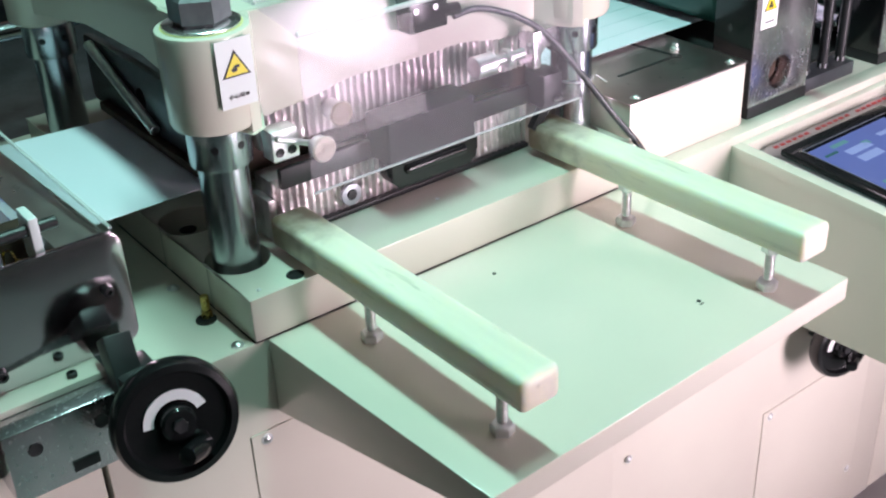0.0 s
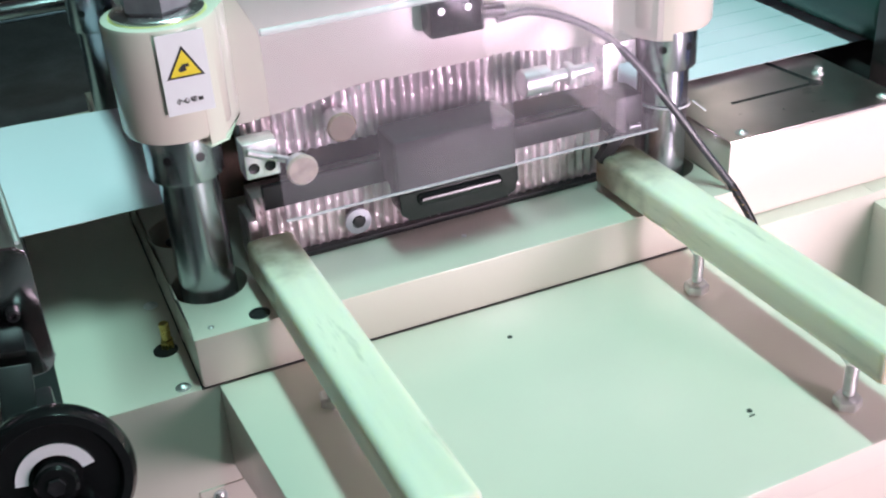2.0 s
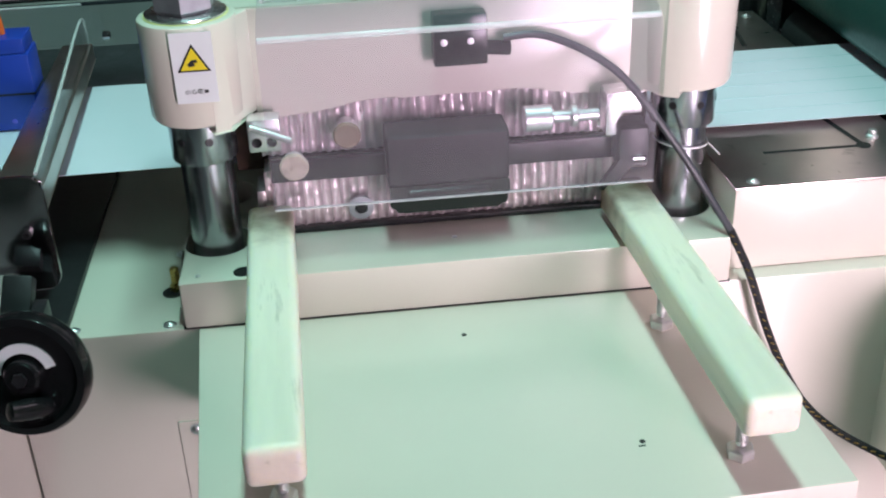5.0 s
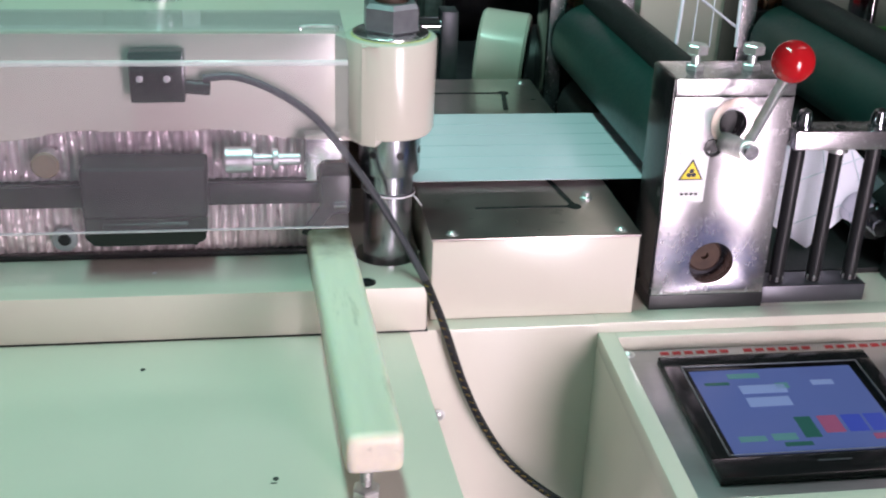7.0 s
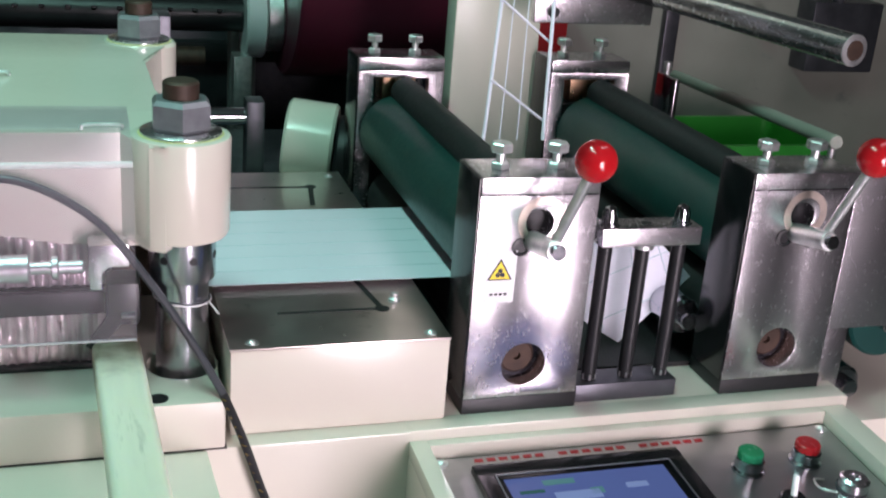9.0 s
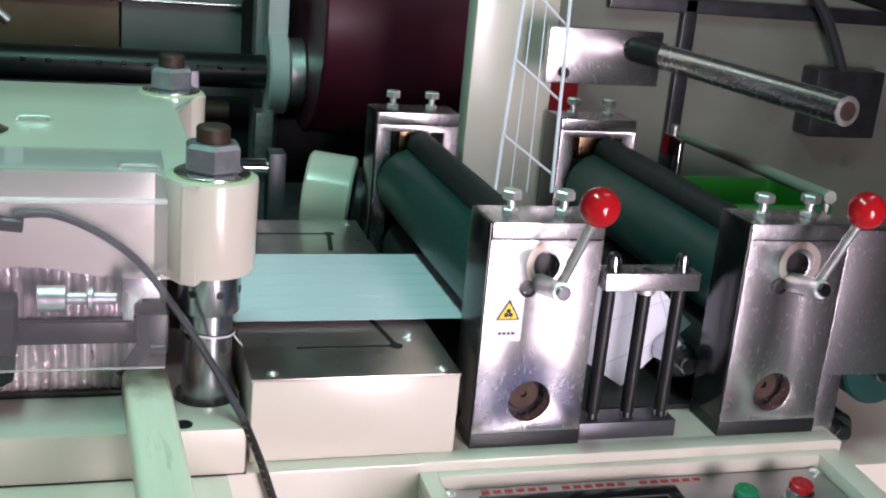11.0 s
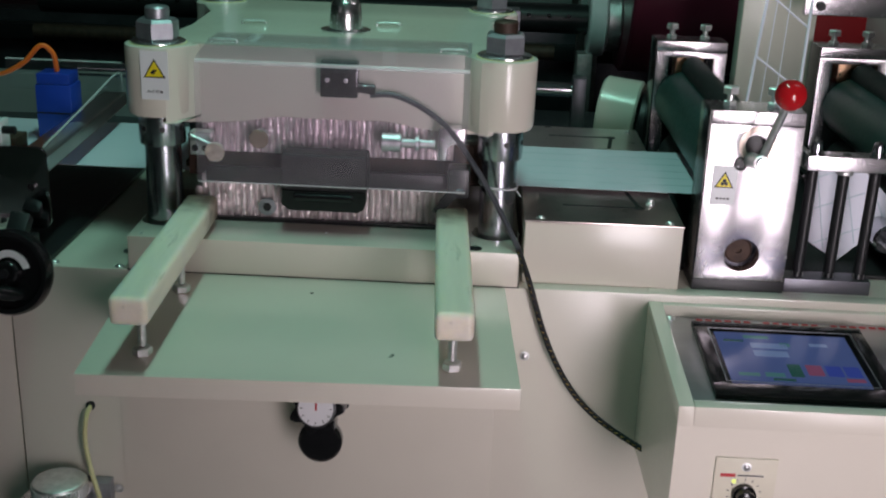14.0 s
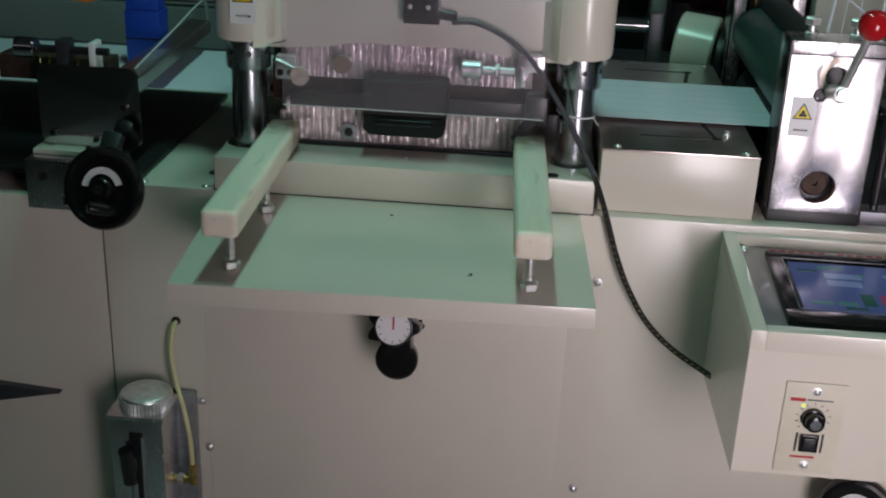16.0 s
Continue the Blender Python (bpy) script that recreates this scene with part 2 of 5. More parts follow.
def box(x0, x1, y0, y1, z0, z1, bevel=0.002, bm=None, seg=2):
    own = bmesh.new()
    bmesh.ops.create_cube(own, size=1)
    bmesh.ops.scale(own, vec=(x1 - x0, y1 - y0, z1 - z0), verts=own.verts)
    bmesh.ops.translate(own, vec=((x0 + x1) / 2, (y0 + y1) / 2, (z0 + z1) / 2), verts=own.verts)
    if bevel:
        bmesh.ops.bevel(own, geom=own.edges[:], offset=bevel, segments=seg, profile=0.6, affect="EDGES")
    return join(bm, own)


def join(bm, own):
    if bm is None:
        return own
    me = bpy.data.meshes.new("joining")
    own.to_mesh(me)
    own.free()
    bm.from_mesh(me)
    bpy.data.meshes.remove(me)
    return bm


def turn_to(axis):
    return Vector((0, 0, 1)).rotation_difference(Vector(axis).normalized()).to_matrix().to_4x4()


def lathe(profile, at, axis=(0, 0, 1), seg=40, bm=None, spin=0.0, ring=False):
    """A solid of revolution: profile of (radius, height) along axis from at."""
    own = bmesh.new()
    rings = []
    for r, h in profile:
        if r < 1e-6:
            rings.append([own.verts.new((0, 0, h))])
        else:
            rings.append([own.verts.new((r * math.cos(spin + 2 * math.pi * i / seg), r * math.sin(spin + 2 * math.pi * i / seg), h)) for i in range(seg)])
    for a, b in zip(rings, rings[1:]):
        for i in range(seg):
            j = (i + 1) % seg
            if len(a) == 1 and len(b) > 1:
                own.faces.new((a[0], b[i], b[j]))
            elif len(b) == 1 and len(a) > 1:
                own.faces.new((a[i], a[j], b[0]))
            elif len(a) > 1:
                own.faces.new((a[i], a[j], b[j], b[i]))
    if ring:
        for i in range(seg):
            j = (i + 1) % seg
            own.faces.new((rings[-1][i], rings[-1][j], rings[0][j], rings[0][i]))
    else:
        for end in (rings[0], rings[-1]):
            if len(end) > 1:
                own.faces.new(end)
    bmesh.ops.transform(own, matrix=Matrix.Translation(at) @ turn_to(axis), verts=own.verts)
    return join(bm, own)


def rod(a, b, r, seg=24, bevel=0.001, bm=None, spin=0.0):
    length = (Vector(b) - Vector(a)).length
    e = min(bevel, r * 0.4, length * 0.4)
    return lathe([(r - e, 0), (r, e), (r, length - e), (r - e, length)], a, Vector(b) - Vector(a), seg, bm, spin)


def hexa(at, axis, across, height, bm=None, spin=0.3):
    r = across / math.sqrt(3)
    return lathe([(r * 0.88, 0), (r, height * 0.12), (r, height * 0.85), (r * 0.86, height)], at, axis, 6, bm, spin)


def tube(points, r, seg=10, bm=None):
    """A bent round cable through points, smoothed."""
    pts = [Vector(p) for p in points]
    fine = []
    for i in range(len(pts) - 1):
        p0, p1, p2, p3 = pts[max(i - 1, 0)], pts[i], pts[i + 1], pts[min(i + 2, len(pts) - 1)]
        for k in range(8):
            u = k / 8
            fine.append(0.5 * (2 * p1 + (p2 - p0) * u + (2 * p0 - 5 * p1 + 4 * p2 - p3) * u * u + (3 * p1 - p0 - 3 * p2 + p3) * u ** 3))
    fine.append(pts[-1])
    own = bmesh.new()
    rings, side = [], Vector((0.31, 0.2, 0.93))
    for i, p in enumerate(fine):
        d = (fine[min(i + 1, len(fine) - 1)] - fine[max(i - 1, 0)]).normalized()
        side = (side - d * side.dot(d)).normalized()
        up = d.cross(side)
        rings.append([own.verts.new(p + r * (math.cos(2 * math.pi * k / seg) * side + math.sin(2 * math.pi * k / seg) * up)) for k in range(seg)])
    for a, b in zip(rings, rings[1:]):
        for k in range(seg):
            own.faces.new((a[k], a[(k + 1) % seg], b[(k + 1) % seg], b[k]))
    own.faces.new(rings[0]), own.faces.new(rings[-1])
    return join(bm, own)


def circle(cx, cy, r, seg=32):
    return [(cx + r * math.cos(2 * math.pi * i / seg), cy + r * math.sin(2 * math.pi * i / seg)) for i in range(seg)]


def rounded(x0, x1, y0, y1, r, seg=6):
    pts = []
    for cx, cy, a in ((x1 - r, y1 - r, 0), (x0 + r, y1 - r, 90), (x0 + r, y0 + r, 180), (x1 - r, y0 + r, 270)):
        pts += [(cx + r * math.cos(radians(a + 90 * k / seg)), cy + r * math.sin(radians(a + 90 * k / seg))) for k in range(seg + 1)]
    return pts


def sheet(outline, holes, d0, d1, plane="xy", bevel=0.0, bm=None):
    """A plate of an outline with holes, from depth d0 to d1 across the plane (xy: along z; xz: along y; yz: along x)."""
    own = bmesh.new()
    put = {"xy": lambda a, b, d: (a, b, d), "xz": lambda a, b, d: (a, d, b), "yz": lambda a, b, d: (d, a, b)}[plane]
    for d in (d0, d1):
        edges = []
        for loop in (outline, *holes):
            vs = [own.verts.new(put(a, b, d)) for a, b in loop]
            edges += [own.edges.new((vs[i], vs[(i + 1) % len(vs)])) for i in range(len(vs))]
        bmesh.ops.triangle_fill(own, use_beauty=True, edges=edges)
    own.verts.ensure_lookup_table()
    half, base = len(own.verts) // 2, 0
    for loop in (outline, *holes):
        n = len(loop)
        for i in range(n):
            j = (i + 1) % n
            own.faces.new((own.verts[base + i], own.verts[base + j], own.verts[half + base + j], own.verts[half + base + i]))
        base += n
    if bevel:
        rim = [e for e in own.edges if len(e.link_faces) == 2 and e.calc_face_angle(0) > 0.9]
        bmesh.ops.bevel(own, geom=rim, offset=bevel, segments=2, profile=0.6, affect="EDGES")
    return join(bm, own)


def screw(at, axis, r=0.004, name="screw", mat=None, parent=None, washer=True):
    """A domed cross-head screw with its washer."""
    bm = lathe([(r * 1.5, 0), (r * 1.5, 0.0006), (r, 0.0008), (r, r * 0.35), (r * 0.7, r * 0.65), (r * 0.25, r * 0.75), (r * 0.2, r * 0.45), (0, r * 0.45)], at, axis, 16)
    return part(name, bm, mat or ZINC, parent)


def socket_screw(at, axis, r=0.005, parent=None, mat=None, name="socket_screw"):
    bm = lathe([(r, 0), (r, r * 0.9), (r * 0.85, r), (r * 0.5, r), (r * 0.45, r * 0.45), (0, r * 0.4)], at, axis, 20)
    return part(name, bm, mat or BLACK, parent)


def hex_bolt(at, axis, across=0.012, head=0.006, parent=None, mat=None, name="bolt"):
    bm = hexa(at, axis, across, head)
    lathe([(across * 0.75, -0.001), (across * 0.75, 0.0006)], at, axis, 20, bm)
    return part(name, bm, mat or ZINC, parent)


def letters(text, size, at, rot, mat, parent, depth=0.0004, name="lettering"):
    cu = bpy.data.curves.new(name, "FONT")
    cu.body, cu.size, cu.extrude, cu.align_x, cu.align_y = text, size, depth, "CENTER", "CENTER"
    ob = new(name, cu)
    me = bpy.data.meshes.new_from_object(ob.evaluated_get(bpy.context.evaluated_depsgraph_get()))
    bpy.data.objects.remove(ob)
    me.materials.append(mat)
    ob = new(name, me)
    ob.matrix_world = pose(*at, *rot)
    ob.parent = parent
    return ob


# ---- the hall ----
def hall():
    part("floor", box(-4, 5, -4, 6, FLOOR - 0.1, FLOOR, 0), CONCRETE)
    part("ceiling", box(-4, 5, -4, 6, CEIL, CEIL + 0.1, 0), CEILING)
    for n, b in (("wall_north", (-4, 5, 6, 6.1)), ("wall_south", (-4, 5, -4.1, -4)), ("wall_west", (-4.1, -4, -4, 6)), ("wall_east", (5, 5.1, -4, 6))):
        part(n, box(*b, FLOOR, CEIL, 0), WALL)
    for n in ("floor", "ceiling", "wall_north", "wall_south", "wall_west", "wall_east"):
        tagged(bpy.data.objects[n], kind="structure")
    # glowing panel added at those lamps, not a known light of the hall
    w = thing("work_light", "tall light panel on two feet, an added stand-in for front light", "lamp")
    part("panel", box(0.94, 1.42, -1.785, -1.765, -0.79, 0.62, 0.004), FILL_GLOW, w, "glowing panel", False).matrix_basis = pose(1.18, -1.7, 0, 0, 0, 10) @ pose(-1.18, 1.7, 0)
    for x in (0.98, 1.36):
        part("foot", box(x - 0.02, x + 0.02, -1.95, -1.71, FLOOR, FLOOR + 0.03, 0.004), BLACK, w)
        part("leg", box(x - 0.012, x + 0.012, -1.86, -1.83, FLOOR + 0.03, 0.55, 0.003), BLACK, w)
    # the two pink fixtures are unseen, added for the left and rear fills
    for a, b, m, look_ in (((0.24, -0.50, 1.53), (0.24, 0.46, 1.53), TUBE_G, "greenish"), ((-2.1, -2.25, 1.5), (-0.9, -2.25, 1.5), FILL_GLOW, "added pinkish fill"), ((1.05, 0.06, 1.56), (2.05, 0.06, 1.56), FILL_GLOW, "added pinkish fill")):
        lamp = thing("ceiling_tube_lamp", f"long fluorescent tube lamp with {look_} light", "lamp", "tube lamps of the hall")
        top = a[2] + 0.11
        part("tube", rod(a, b, 0.013), m, lamp)
        part("housing", box(min(a[0], b[0]) - 0.03, max(a[0], b[0]) + 0.03, min(a[1], b[1]) - 0.03, max(a[1], b[1]) + 0.03, top, top + 0.04, 0.004), WHITE, lamp)
        for p in (a, b):
            part("holder", rod((p[0], p[1], p[2] - 0.02), (p[0], p[1], top), 0.008), WHITE, lamp)
            part("chain", rod((p[0], p[1], top + 0.04), (p[0], p[1], CEIL), 0.002, 8), ZINC, lamp)


hall()


# ---- machine body ----
def machine_cabinet():
    c = thing("machine_cabinet", "cream painted sheet-steel machine cabinet with screwed panels", "machine")
    part("body", box(-0.155, 1.12, 0, 0.62, FLOOR + 0.03, 0.0, 0.003), PAINT, c)
    # black sheet gives the darkness of the gap below the rollers by colour
    part("roller_well", box(0.702, 1.118, 0.088, 0.60, 0.0006, 0.006, 0.001), MATTE, c, "black sheet for the dark gap under the rollers")
    part("plinth", box(-0.14, 1.10, 0.03, 0.60, FLOOR, FLOOR + 0.03, 0), BLACK, c)
    part("access_panel", box(-0.02, 0.47, -0.002, 0.001, -0.60, -0.098, 0.001), PAINT, c)
    part("side_panel", box(0.785, 1.05, -0.002, 0.001, -0.80, -0.483, 0.001), PAINT, c)
    for x, z in ((-0.004, -0.107), (0.505, -0.092), (0.499, -0.41), (0.80, -0.495), (1.036, -0.726), (0.45, -0.585), (-0.04, -0.42)):
        screw((x, -0.002, z), (0, -1, 0), 0.0042, parent=c)
    for x, y in ((-0.014, 0.009), (-0.098, 0.012), (-0.014, 0.14)):
        screw((x, y, 0.0), (0, 0, 1), 0.0042, parent=c)
    b = part("brass_fitting", hexa((-0.013, 0.070, 0), (0, 0, 1), 0.010, 0.008), BRASS, c)
    part("nipple", rod((-0.013, 0.070, 0.008), (-0.013, 0.070, 0.024), 0.0042), BRASS, b)
    part("fitting_hole", lathe([(0.010, 0), (0.010, 0.0008)], (-0.016, 0.066, 0)), BLACK, c)


def left_cabinet():
    c = thing("feed_cabinet", "cream steel cabinet of the feeding unit", "machine")
    part("body", box(-1.3, -0.158, 0.006, 0.62, FLOOR + 0.03, -0.028, 0.003), PAINT, c)
    part("plinth", box(-1.25, -0.17, 0.04, 0.6, FLOOR, FLOOR + 0.03, 0), BLACK, c)
    wedge = sheet([(-0.52, -0.30), (-0.236, -0.322), (-0.52, -0.385)], [], -0.006, 0.007, "xz", 0.001)
    part("dark_vent", wedge, DARKMETAL, c, "dark slanting slot in the panel")


def end_cabinet():
    c = thing("end_cabinet", "cream steel end cabinet beside the control box with one dark bolt", "machine")
    part("body", box(1.1215, 1.66, 0.001, 0.62, FLOOR + 0.03, -0.031, 0.003), PAINT, c)
    part("plinth", box(1.13, 1.64, 0.03, 0.60, FLOOR, FLOOR + 0.03, 0), BLACK, c)
    b = part("bolt", lathe([(0.0125, 0), (0.0125, 0.003), (0.010, 0.006), (0.004, 0.0075), (0, 0.0075)], (1.203, 0.001, -0.087), (0, -1, 0), 28), RUST, c, "dark browned bolt head")
    part("bolt_socket", lathe([(0.0045, 0), (0.0045, 0.0008), (0, 0.0004)], (1.203, -0.0066, -0.087), (0, -1, 0), 6), CHROME, b)


def base_block():
    c = thing("die_base_block", "thick cream painted base block with column holes", "machine part")
    holes = [circle(x, y, 0.031, 36) for x, y in ((0.030, 0.077), (0.461, 0.077), (0.024, 0.468), (0.446, 0.468), (0.030, 0.178))]
    part("block", sheet(rounded(0, 0.491, 0, 0.56, 0.003, 2), holes, 0.0004, 0.045, "xy", 0.0012), PAINT, c)
    part("seam", box(-0.001, 0.492, -0.0004, 0.30, -0.0006, 0.0006, 0), INK, c)
    for x, y in ((0.055, 0.013), (0.436, 0.013), (0.02, 0.16)):
        part("bolt_hole", lathe([(0.0085, 0), (0.0085, 0.0006), (0.006, 0.0009), (0.0055, 0.0002), (0, 0.0002)], (x, y, 0.045)), BLACK, c)
    for x, y in ((0.016, 0.012), (0.245, 0.045)):
        screw((x, y, 0.045), (0, 0, 1), 0.0016, parent=c)


def tray():
    c = thing("outfeed_tray", "cream painted wedge tray fixed below the press", "tray")
    # the tray is bolted on a little askew
    top = [(0.012, -0.0015), (0.475, -0.0015), (0.488, -0.281), (0.032, -0.296)]
    deep = (-0.082, -0.082, -0.024, -0.024)
    bm = bmesh.new()
    up = [bm.verts.new((x, y, 0.0)) for x, y in top]
    down = [bm.verts.new((x, y, d)) for (x, y), d in zip(top, deep)]
    bm.faces.new(up), bm.faces.new(down)
    for k in range(4):
        bm.faces.new((up[k], up[(k + 1) % 4], down[(k + 1) % 4], down[k]))
    bmesh.ops.bevel(bm, geom=bm.edges[:], offset=0.0016, segments=2, profile=0.6, affect="EDGES")
    part("tray_body", bm, PAINT, c)
    for x, y in ((0.351, -0.215), (0.24, 0.0 - 0.05)):
        part("pin_hole", lathe([(0.0022, 0), (0.0022, 0.0005)], (x, y, 0), seg=10), INK, c)
    part("scratch", box(0.347, 0.352, -0.2205, -0.2195, 0, 0.0005, 0), INK, c)


def rest_bar(x, turn, label):
    c = thing("rest_bar", label, "guide bar", "nylon rest bars on the tray")
    c.matrix_basis = pose(x, 0, 0, 0, 0, turn)
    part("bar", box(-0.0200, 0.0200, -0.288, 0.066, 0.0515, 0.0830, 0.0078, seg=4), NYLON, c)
    for y in (-0.064, -0.242):
        leg = part("bolt", rod((0, y, 0.010), (0, y, 0.0535), 0.0042, 16), ZINC, c)
        thread = bmesh.new()
        for k in range(10):
            lathe([(0.0042, 0), (0.0050, 0.0009), (0.0042, 0.0018)], (0, y, 0.014 + 0.0024 * k), (0, 0, 1), 14, thread)
        part("thread", thread, ZINC, leg)
        part("foot_nut", hexa((0, y, 0.0), (0, 0, 1), 0.018, 0.009), ZINC, leg)
        part("lock_nut", hexa((0, y, 0.0400), (0, 0, 1), 0.016, 0.0115), ZINC, leg)


machine_cabinet(), left_cabinet(), end_cabinet(), base_block(), tray()
rest_bar(0.083, 1.2, "rounded off-white nylon bar on two levelling bolts")
rest_bar(0.406, 2.3, "off-white nylon bar on two levelling bolts beside the cable")


# ---- press head, which goes up and down with its columns ----
HEAD = thing("press_head", "cream cast press head on four chrome columns with a clear guard", "press")


def warning_sticker(x, y, z, w, h, parent, kind):
    s = part("warning_sticker", box(x - w / 2, x + w / 2, y - 0.0006, y, z - h / 2, z + h / 2, 0), WHITE, parent, "white warning sticker with a yellow triangle", False)
    t, cz = w * 0.40, z + h * 0.12
    part("triangle_edge", sheet([(x - t, cz - t * 0.75), (x + t, cz - t * 0.75), (x, cz + t * 0.98)], [], y - 0.0009, y - 0.0004, "xz"), INK, s)
    u = t * 0.80
    part("triangle", sheet([(x - u, cz - t * 0.64), (x + u, cz - t * 0.64), (x, cz + t * 0.74)], [], y - 0.0012, y - 0.0006, "xz"), YELLOW, s)
    if kind == "blades":
        bm = bmesh.new()
        for a in (90, 210, 330):
            ca, sa = math.cos(radians(a)), math.sin(radians(a))
            px, pz = x + 0.22 * t * ca, cz - t * 0.2 + 0.22 * t * sa
            sheet(circle(px, pz, t * 0.19, 14), [], y - 0.0016, y - 0.0008, "xz", 0, bm)
        part("pictogram", bm, INK, s)
    else:
        bm = sheet([(x - t * 0.36, cz - t * 0.28), (x - t * 0.1, cz - t * 0.02), (x + t * 0.22, cz + t * 0.02), (x + t * 0.25, cz - t * 0.16), (x + t * 0.02, cz - t * 0.18), (x + t * 0.1, cz - t * 0.36), (x - t * 0.25, cz - t * 0.42)], [], y - 0.0016, y - 0.0008, "xz")
        part("pictogram", bm, INK, s)
    for k in range(4):
        cx = x + (k - 1.5) * w * 0.15
        if kind == "pinch" and k < 3:
            letters("\u5c0f\u5fc3\u5207"[k], w * 0.135, (cx, y - 0.0010, z - h * 0.335), (90, 0, 0), INK, s, name="character")
        else:
            part("character", box(cx - w * 0.05, cx + w * 0.05, y - 0.0010, y - 0.0004, z - h * 0.36, z - h * 0.315, 0), INK, s, "", False)
    return s


def column_set(x, y, front):
    col = part("column", rod((x, y, 0.012), (x, y, 0.22), 0.0230, 48), COLUMN, HEAD, "polished chrome column")
    if front:
        ring = part("collar", lathe([(0.0225, 0), (0.0285, 0.0006), (0.0290, 0.002), (0.0290, 0.038), (0.024, 0.042)], (x, y, 0.139), seg=48), COLUMN, col)
        for a in (-75, -125, -20):
            ca, sa = math.cos(radians(a)), math.sin(radians(a))
            part("set_screw", lathe([(0.0036, 0), (0.0036, 0.0005), (0.0022, 0.0007), (0, 0.0002)], (x + 0.0288 * ca, y + 0.0288 * sa, 0.161), (ca, sa, 0), 14), BLACK, ring)
    part("grease_ring", lathe([(0.0355, 0), (0.0355, 0.0010), (0.034, 0.0014), (0.02, 0.0014)], (x, y, 0.2658), seg=40), GREASE, col, "yellowed grease ring")
    washer = part("washer", lathe([(0.034, 0), (0.034, 0.0030), (0.032, 0.0042), (0.018, 0.0042)], (x, y, 0.266), seg=48), SATIN, col)
    part("nut", hexa((x, y, 0.2702), (0, 0, 1), 0.046, 0.026, spin=0.5), GREY_STEEL, col, "large grey hexagon nut")
    part("stud", rod((x, y, 0.292), (x, y, 0.311), 0.0150, 28, 0.002), RUST if x > 0.2 else GREY_STEEL, col)


def press_head():
    # casting: bosses round the columns, a slab between, arched underneath
    xs = [0.030, 0.461]
    n = 36
    low = []
    for i in range(n + 1):
        x = 0.045 + 0.401 * i / n
        u = min(1.0, max(0.0, (0.2005 - abs(x - 0.2455) - 0.045) / 0.10))
        low.append((x, 0.165 + 0.011 * u * u * (3 - 2 * u)))
    part("front_beam", sheet([(0.446, 0.2655), (0.045, 0.2655)] + low, [], 0.078, 0.112, "xz", 0.0035), PAINT, HEAD)
    plan = [(0.03, 0.083), (0.461, 0.083), (0.466, 0.15), (0.450, 0.23), (0.447, 0.36), (0.470, 0.44), (0.446, 0.500), (0.024, 0.500), (0.0, 0.44), (0.030, 0.36), (0.034, 0.23), (0.025, 0.15)]
    part("top_slab", sheet(plan, [], 0.196, 0.2658, "xy", 0.003), PAINT, HEAD)
    for x, d in ((0.030, 1), (0.461, -1)):
        flank = [(x, 0.060), (x + d * 0.016, 0.0345), (x + d * 0.028, 0.0405), (x + d * 0.050, 0.0795), (x + d * 0.050, 0.105), (x, 0.105)]
        part("flank", sheet(flank if d > 0 else flank[::-1], [], 0.1725, 0.2650, "xy", 0.003), PAINT, HEAD)
    for x in xs:
        part("boss", lathe([(0.034, 0), (0.0385, 0.001), (0.0405, 0.005), (0.0415, 0.085), (0.0405, 0.0875), (0.038, 0.0885)], (x, 0.072, 0.178), seg=56), PAINT, HEAD)
    for x in (0.024, 0.446):
        part("boss", lathe([(0.036, 0), (0.040, 0.004), (0.041, 0.083), (0.038, 0.0865)], (x, 0.468, 0.180), seg=48), PAINT, HEAD)
    for x, y, f in ((0.030, 0.072, True), (0.461, 0.072, True), (0.024, 0.468, True), (0.446, 0.468, True)):
        column_set(x, y, f)
    warning_sticker(0.0355, 0.0300, 0.2330, 0.034, 0.060, HEAD, "pinch")
    # grease cup on top
    cup = part("grease_cup", lathe([(0.034, 0), (0.034, 0.002), (0.023, 0.004), (0.022, 0.02), (0.020, 0.036), (0.016, 0.041), (0.010, 0.042), (0.010, 0.048), (0, 0.049)], (0.2460, 0.225, 0.266), seg=40), SATIN, HEAD, "chrome grease cup")
    part("cap", hexa((0.2460, 0.225, 0.312), (0, 0, 1), 0.014, 0.012), WHITE, cup)
    for x, y in ((0.108, 0.090), (0.398, 0.085), (0.115, 0.25), (0.30, 0.28)):
        clip = bmesh.new()
        tube([(x - 0.016, y, 0.2655), (x - 0.015, y, 0.2695), (x, y, 0.2702), (x + 0.015, y, 0.2695), (x + 0.016, y, 0.2655)], 0.0016, 8, clip)
        part("wire_clip", clip, ZINC, HEAD)
    # clear guard: a bent acrylic sheet, lying on the head and hanging before the die
    path = [(0.150, 0.2690), (0.092, 0.2690), (0.024, 0.2600), (0.016, 0.2570), (0.0125, 0.250), (0.0125, 0.1070)]
    bm = bmesh.new()
    inner = [(0.150, 0.2662), (0.092, 0.2662), (0.025, 0.2572), (0.0185, 0.2546), (0.0155, 0.249), (0.0155, 0.1070)]
    sheet(path + inner[::-1], [], 0.088, 0.420, "yz", 0, bm)
    part("guard", bm, ACRYLIC, HEAD, "scratched clear acrylic guard sheet, reflection painted in its haze", False)
    # hazy white strips draw the highlight on the guard's edge and bend
    part("guard_edge", box(0.0885, 0.4195, 0.0126, 0.0154, 0.1057, 0.1069, 0), EDGE_HIGHLIGHT, HEAD)
    part("guard_bend", rod((0.0885, 0.0163, 0.2562), (0.4195, 0.0163, 0.2562), 0.0026, 12), EDGE_HIGHLIGHT, HEAD)
